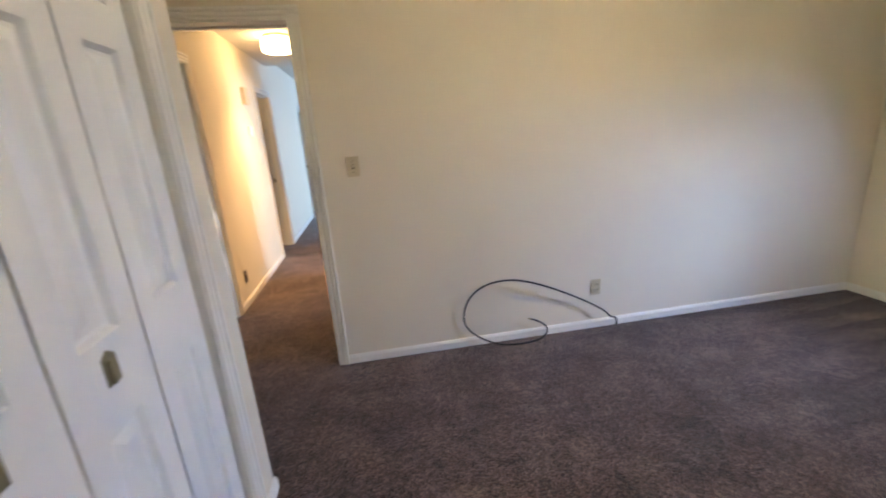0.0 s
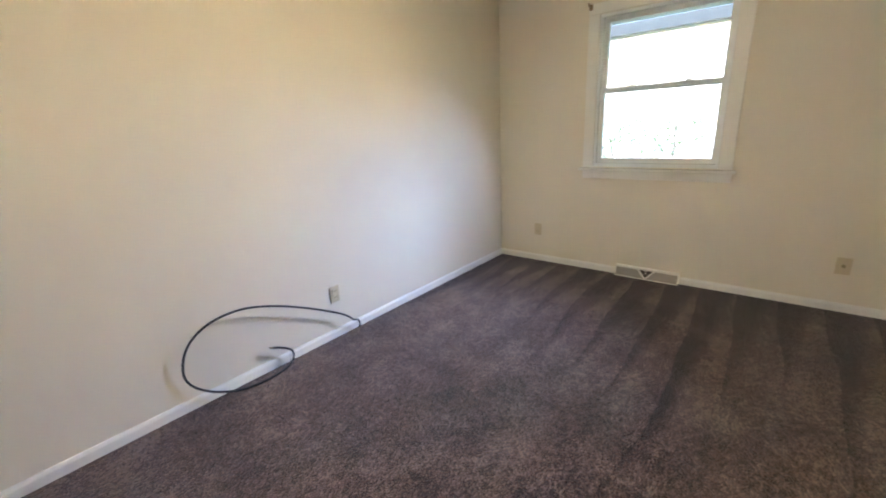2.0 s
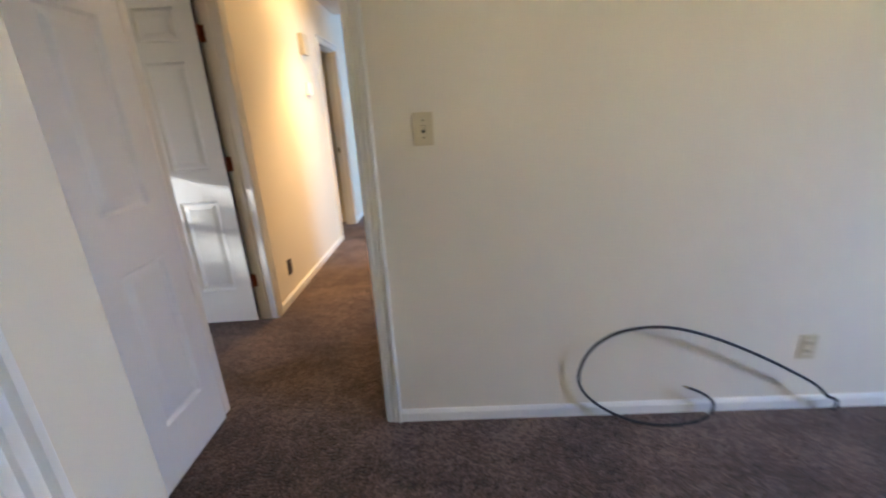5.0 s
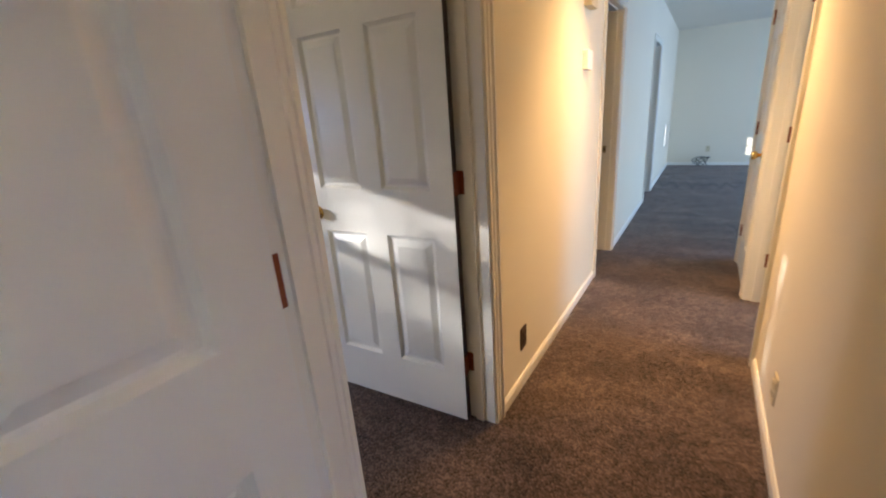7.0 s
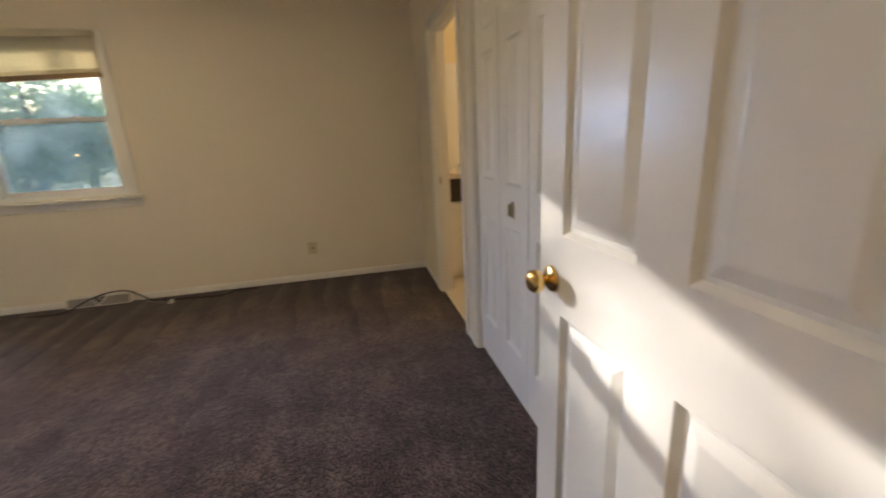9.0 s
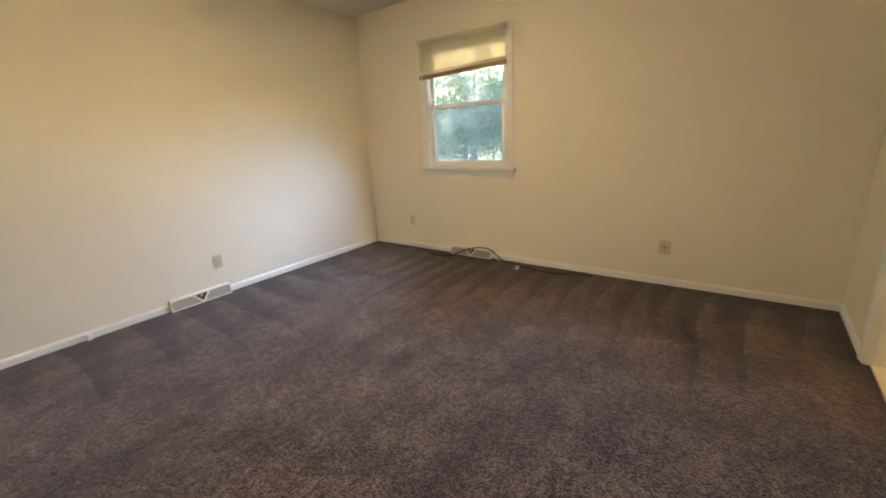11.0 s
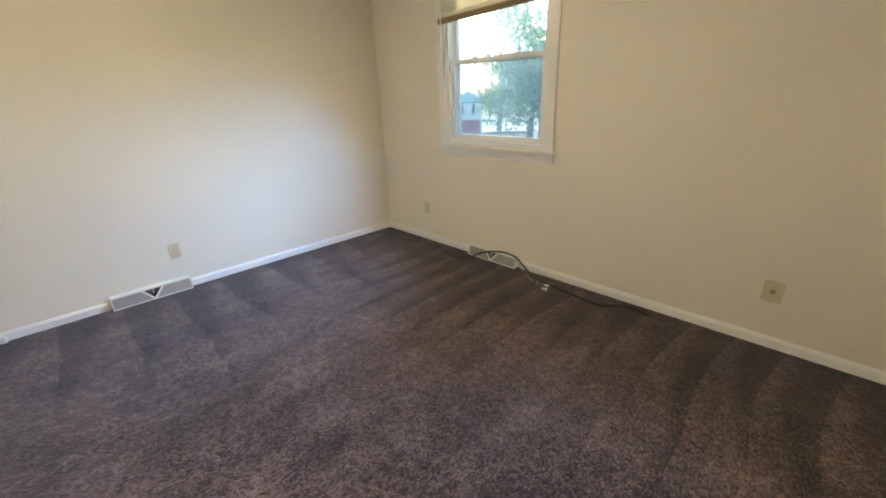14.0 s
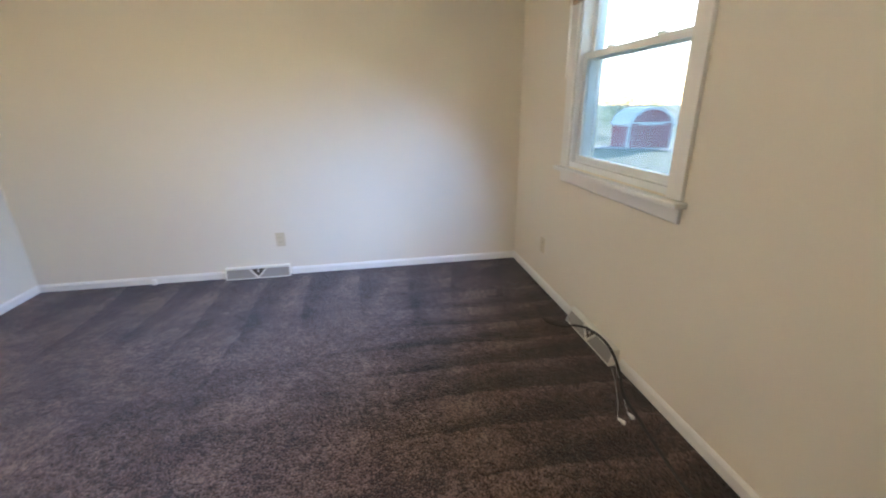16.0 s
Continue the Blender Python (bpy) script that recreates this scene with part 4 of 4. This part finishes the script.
# ---- outdoors ----
def ground_height(x, y):
    d = max(0.0, math.hypot(max(0.0, -5.5 - x, x - 6.0), max(0.0, -4.0 - y, y - 11.0)))
    return -0.40 - min(d, 70.0) * 0.038


bm = bmesh.new()
xs = [-900, -400, -180, -110] + [x * 5 for x in range(-16, 17)] + [110, 180, 400, 900]
rows = [[bm.verts.new((x, y, ground_height(x, y) + 0.05 * noise.noise((x * 0.11, y * 0.11, 0)))) for x in xs] for y in xs]
for a, b in zip(rows, rows[1:]):
    for k in range(len(xs) - 1):
        bm.faces.new((a[k], a[k + 1], b[k + 1], b[k]))
structure("ground", bm, GRASS, "patchy sunlit lawn", "lawn")
bm = bmesh.new()
line = [(-9 - k * 1.5, -30 + k * 1.1) for k in range(26)]
edge = [[bm.verts.new((x + s * 1.0, y + s * 1.4, ground_height(x + s * 1.0, y + s * 1.4) + 0.08)) for s in (-1, 1)] for x, y in line]
for a, b in zip(edge, edge[1:]):
    bm.faces.new((a[0], a[1], b[1], b[0]))
structure("driveway", bm, CONCRETE, "pale concrete drive across the lawn", "drive")


def tree(name, label, x, y, height, spread, leaves, mat, seed, trunk=0.18):
    rng = random.Random(seed)
    g = ground_height(x, y)
    ob = thing(name, label, "tree", pose(x, y, g - 0.05))
    bm = bmesh.new()

    def limb(a, b, r0, r1, n=7):
        w = (b - a).normalized()
        s = w.cross(Vector((0.2, 1, 0.1))).normalized()
        u = s.cross(w)
        rings = []
        for k in range(5):
            t = k / 4
            c = a.lerp(b, t) + Vector((rng.uniform(-1, 1), rng.uniform(-1, 1), 0)) * 0.02 * (b - a).length * (0 < k < 4)
            r = r0 + (r1 - r0) * t
            rings.append([bm.verts.new(c + r * (math.cos(6.283 * i / n) * s + math.sin(6.283 * i / n) * u)) for i in range(n)])
        for p, q in zip(rings, rings[1:]):
            for i in range(n):
                bm.faces.new((p[i], p[(i + 1) % n], q[(i + 1) % n], q[i]))
    top = Vector((rng.uniform(-.3, .3), rng.uniform(-.3, .3), height * 0.8))
    limb(Vector((0, 0, 0)), top, trunk, trunk * 0.25)
    tips = [top]
    for k in range(11):
        t = 0.22 + 0.06 * k
        base = top * t
        a = k * 2.4 + rng.uniform(-0.4, 0.4)
        reach = spread * (1.0 - 0.35 * abs(t - 0.45)) * rng.uniform(0.65, 1.0)
        tip = base + Vector((math.cos(a) * reach, math.sin(a) * reach, height * rng.uniform(0.10, 0.22)))
        limb(base, tip, trunk * 0.4 * (1 - t * 0.6), trunk * 0.06, 5)
        tips += [base.lerp(tip, q) for q in (0.45, 0.7, 0.9, 1.0)]
    part("trunk", bm, BARK, ob)
    verts, faces = [], []
    size = 0.013 * height + 0.05
    for k in range(leaves):
        c = tips[rng.randrange(len(tips))] + Vector((rng.gauss(0, 1), rng.gauss(0, 1), rng.gauss(0, 0.8))) * spread * 0.20
        c.z = min(max(c.z, height * 0.12), height)
        q = Euler((rng.uniform(0, 6.3), rng.uniform(0, 6.3), rng.uniform(0, 6.3))).to_matrix()
        s = size * rng.uniform(0.6, 1.4)
        i = len(verts)
        for p in ((-s, 0, 0), (0, -0.45 * s, 0.1 * s), (s, 0, 0), (0, 0.45 * s, 0.1 * s)):
            verts.append(c + q @ Vector(p))
        faces.append((i, i + 1, i + 2, i + 3))
    me = bpy.data.meshes.new("crown")
    me.from_pydata([tuple(v) for v in verts], [], faces)
    me.materials.append(mat)
    cr = new("crown", me)
    cr.parent = ob
    return ob


tree("tree", "tall leafy shade tree on the west lawn", -22.1, -12.35, 7.8, 3.0, 4800, LEAF2, 3)
tree("tree", "low bushy tree on the west lawn", -21.5, -12.7, 4.6, 2.6, 3600, LEAF2, 12)
tree("tree", "leafy shade tree on the west lawn", -25.5, -12.2, 6.4, 3.0, 6000, LEAF, 4)
tree("tree", "leafy tree behind the small garden house", -28.6, -20.3, 5.6, 2.3, 3000, LEAF2, 14)
tree("tree", "broad tree behind the red shed", -33.0, -46.0, 6.2, 4.5, 3600, LEAF, 5)
tree("tree", "broad tree behind the red shed", -24.0, -45.0, 5.6, 4.0, 3200, LEAF, 6)
tree("tree", "distant tree beside the neighbouring house", -60.0, -47.0, 6.5, 5.0, 2600, LEAF, 7)
tree("tree", "small tree outside the east window", 13.5, 1.7, 2.3, 1.1, 240, LEAF2, 8, 0.05)
tree("tree", "small tree outside the east window", 16.0, 0.7, 2.6, 1.3, 240, LEAF2, 9, 0.05)


def gable_points(w, h, roof):
    return [(-w, 0), (w, 0), (w, h), (w * 0.72, h + roof * 0.62), (w * 0.38, h + roof * 0.93), (0, h + roof), (-w * 0.38, h + roof * 0.93), (-w * 0.72, h + roof * 0.62), (-w, h)]


def shed(x, y, turn):
    ob = thing("garden_shed", "red barn-style garden shed with white trim and roof", "shed", pose(x, y, ground_height(x, y) - 0.06, 0, 0, turn))
    w, h, roof, d = 1.35, 1.35, 0.95, 2.0
    pts = gable_points(w, h, roof)
    bm = bmesh.new()
    ends = [[bm.verts.new((px, yy, pz)) for px, pz in pts] for yy in (0.0, d)]
    for k in range(len(pts)):
        j = (k + 1) % len(pts)
        bm.faces.new((ends[0][k], ends[0][j], ends[1][j], ends[1][k]))
    bm.faces.new(ends[0])
    bm.faces.new(ends[1])
    part("wall", bm, SHEDR, ob)
    out = [(px * 1.11, pz + 0.13) for px, pz in pts[2:]]
    inn = [(px * 1.01, pz + 0.005) for px, pz in pts[2:]]
    bm = bmesh.new()
    ends = [[bm.verts.new((px, yy, pz)) for px, pz in out + inn[::-1]] for yy in (-0.12, d + 0.12)]
    n = len(out) * 2
    for k in range(n):
        j = (k + 1) % n
        bm.faces.new((ends[0][k], ends[0][j], ends[1][j], ends[1][k]))
    half = len(out)
    for e in ends:
        for k in range(half - 1):
            bm.faces.new((e[k], e[k + 1], e[n - 2 - k], e[n - 1 - k]))
    part("roof", bm, SHEDW, ob, "white curved roof")
    dr = part("door", boxes((-0.75, 0.75, -0.03, -0.002, 0.1, 1.42)), SHEDR, ob)
    for a in ((-0.80, 0.80, -0.05, -0.031, 1.42, 1.52), (-0.012, 0.012, -0.036, -0.031, 0.12, 1.40), (-w, w, -0.03, -0.004, 1.53, 1.60)):
        part("trim_board", boxes(a), SHEDW, ob)
    for a in ((-w - 0.02, -w + 0.09, -0.03, 0.0, 0.05, h), (w - 0.09, w + 0.02, -0.03, 0.0, 0.05, h), (-w - 0.025, -w - 0.002, -0.02, 0.1, 0.05, h), (w + 0.002, w + 0.025, -0.02, 0.1, 0.05, h)):
        part("corner_board", boxes(a), SHEDW, ob)
    return ob


shed(-19.76, -22.48, 176)


def house(x, y, turn, w, d, h, roof, roof_mat, label, windows=(-0.62, -0.2, 0.25, 0.66)):
    ob = thing("house", label, "house", pose(x, y, ground_height(x, y) - 0.1, 0, 0, turn))
    part("wall", boxes((-w, w, -d, d, 0, h)), SIDING, ob)
    bm = bmesh.new()
    o = 0.5
    base = [bm.verts.new(p) for p in ((-w - o, -d - o, h), (w + o, -d - o, h), (w + o, d + o, h), (-w - o, d + o, h))]
    ridge = [bm.verts.new(p) for p in ((-w * 0.45, 0, h + roof), (w * 0.45, 0, h + roof))]
    bm.faces.new((base[0], base[1], ridge[1], ridge[0]))
    bm.faces.new((base[2], base[3], ridge[0], ridge[1]))
    bm.faces.new((base[1], base[2], ridge[1]))
    bm.faces.new((base[3], base[0], ridge[0]))
    bm.faces.new(base[::-1])
    part("roof", bm, roof_mat, ob)
    for k in windows:
        for side in (-1, 1):
            y0 = side * (d + 0.02)
            wn = part("window", boxes((k * w - 0.55, k * w + 0.55, min(y0, y0 - side * 0.05), max(y0, y0 - side * 0.05), 1.0, 2.2)), SLOT, ob)
            for q in (-0.60, 0.60):
                part("window_trim", boxes((k * w + q - 0.05, k * w + q + 0.05, min(y0, y0 + side * 0.03), max(y0, y0 + side * 0.03), 0.9, 2.3)), SHEDW, wn)
    return ob


def garden_house(x, y, turn):
    """A small two-tone garden house; its front looks along local -y."""
    ob = thing("garden_house", "small garden house, red below, white above, green roof", "garden house", pose(x, y, ground_height(x, y) - 0.06, 0, 0, turn))
    w, d, mid, top = 0.86, 0.78, 1.0, 2.05
    part("lower_wall", boxes((-w, w, -d, d, 0.0, mid)), SHEDR, ob, "red boarded lower wall")
    part("upper_wall", boxes((-w + 0.03, w - 0.03, -d + 0.03, d - 0.03, mid, top)), SHEDW, ob, "white upper wall")
    part("belt_board", boxes((-w - 0.02, w + 0.02, -d - 0.02, d + 0.02, mid - 0.04, mid + 0.03)), SHEDW, ob)
    for sx in (-0.36, 0.36):
        wn = part("window", boxes((sx - 0.09, sx + 0.09, -d + 0.005, -d + 0.029, 1.28, 1.90)), SLOT, ob)
        for q in (-0.11, 0.11):
            part("window_trim", boxes((sx + q - 0.02, sx + q + 0.02, -d, -d + 0.029, 1.25, 1.93)), SHEDW, wn)
    for sx in (-w, w):
        for sy in (-d, d):
            part("corner_board", boxes((sx - 0.05, sx + 0.05, sy - 0.05, sy + 0.05, 0.0, top)), SHEDW, ob)
    bm = bmesh.new()
    o = 0.24
    base = [bm.verts.new(p) for p in ((-w - o, -d - o, top), (w + o, -d - o, top), (w + o, d + o, top), (-w - o, d + o, top))]
    low = [bm.verts.new((v.co.x, v.co.y, top - 0.07)) for v in base]
    peak = bm.verts.new((0, 0, top + 0.72))
    for k in range(4):
        j = (k + 1) % 4
        bm.faces.new((base[k], base[j], peak))
        bm.faces.new((low[k], low[j], base[j], base[k]))
    bm.faces.new(low)
    part("roof", bm, TEAL, ob, "green metal hipped roof")
    return ob


garden_house(-23.4, -18.9, 133)
# made-up sunlit white wall that gives the east window its blown-out brightness
house(26.0, 3.0, 90, 11.0, 3.5, 6.2, 1.2, ROOFM, "added white sided house for the blown-out brightness beyond the east window", ())
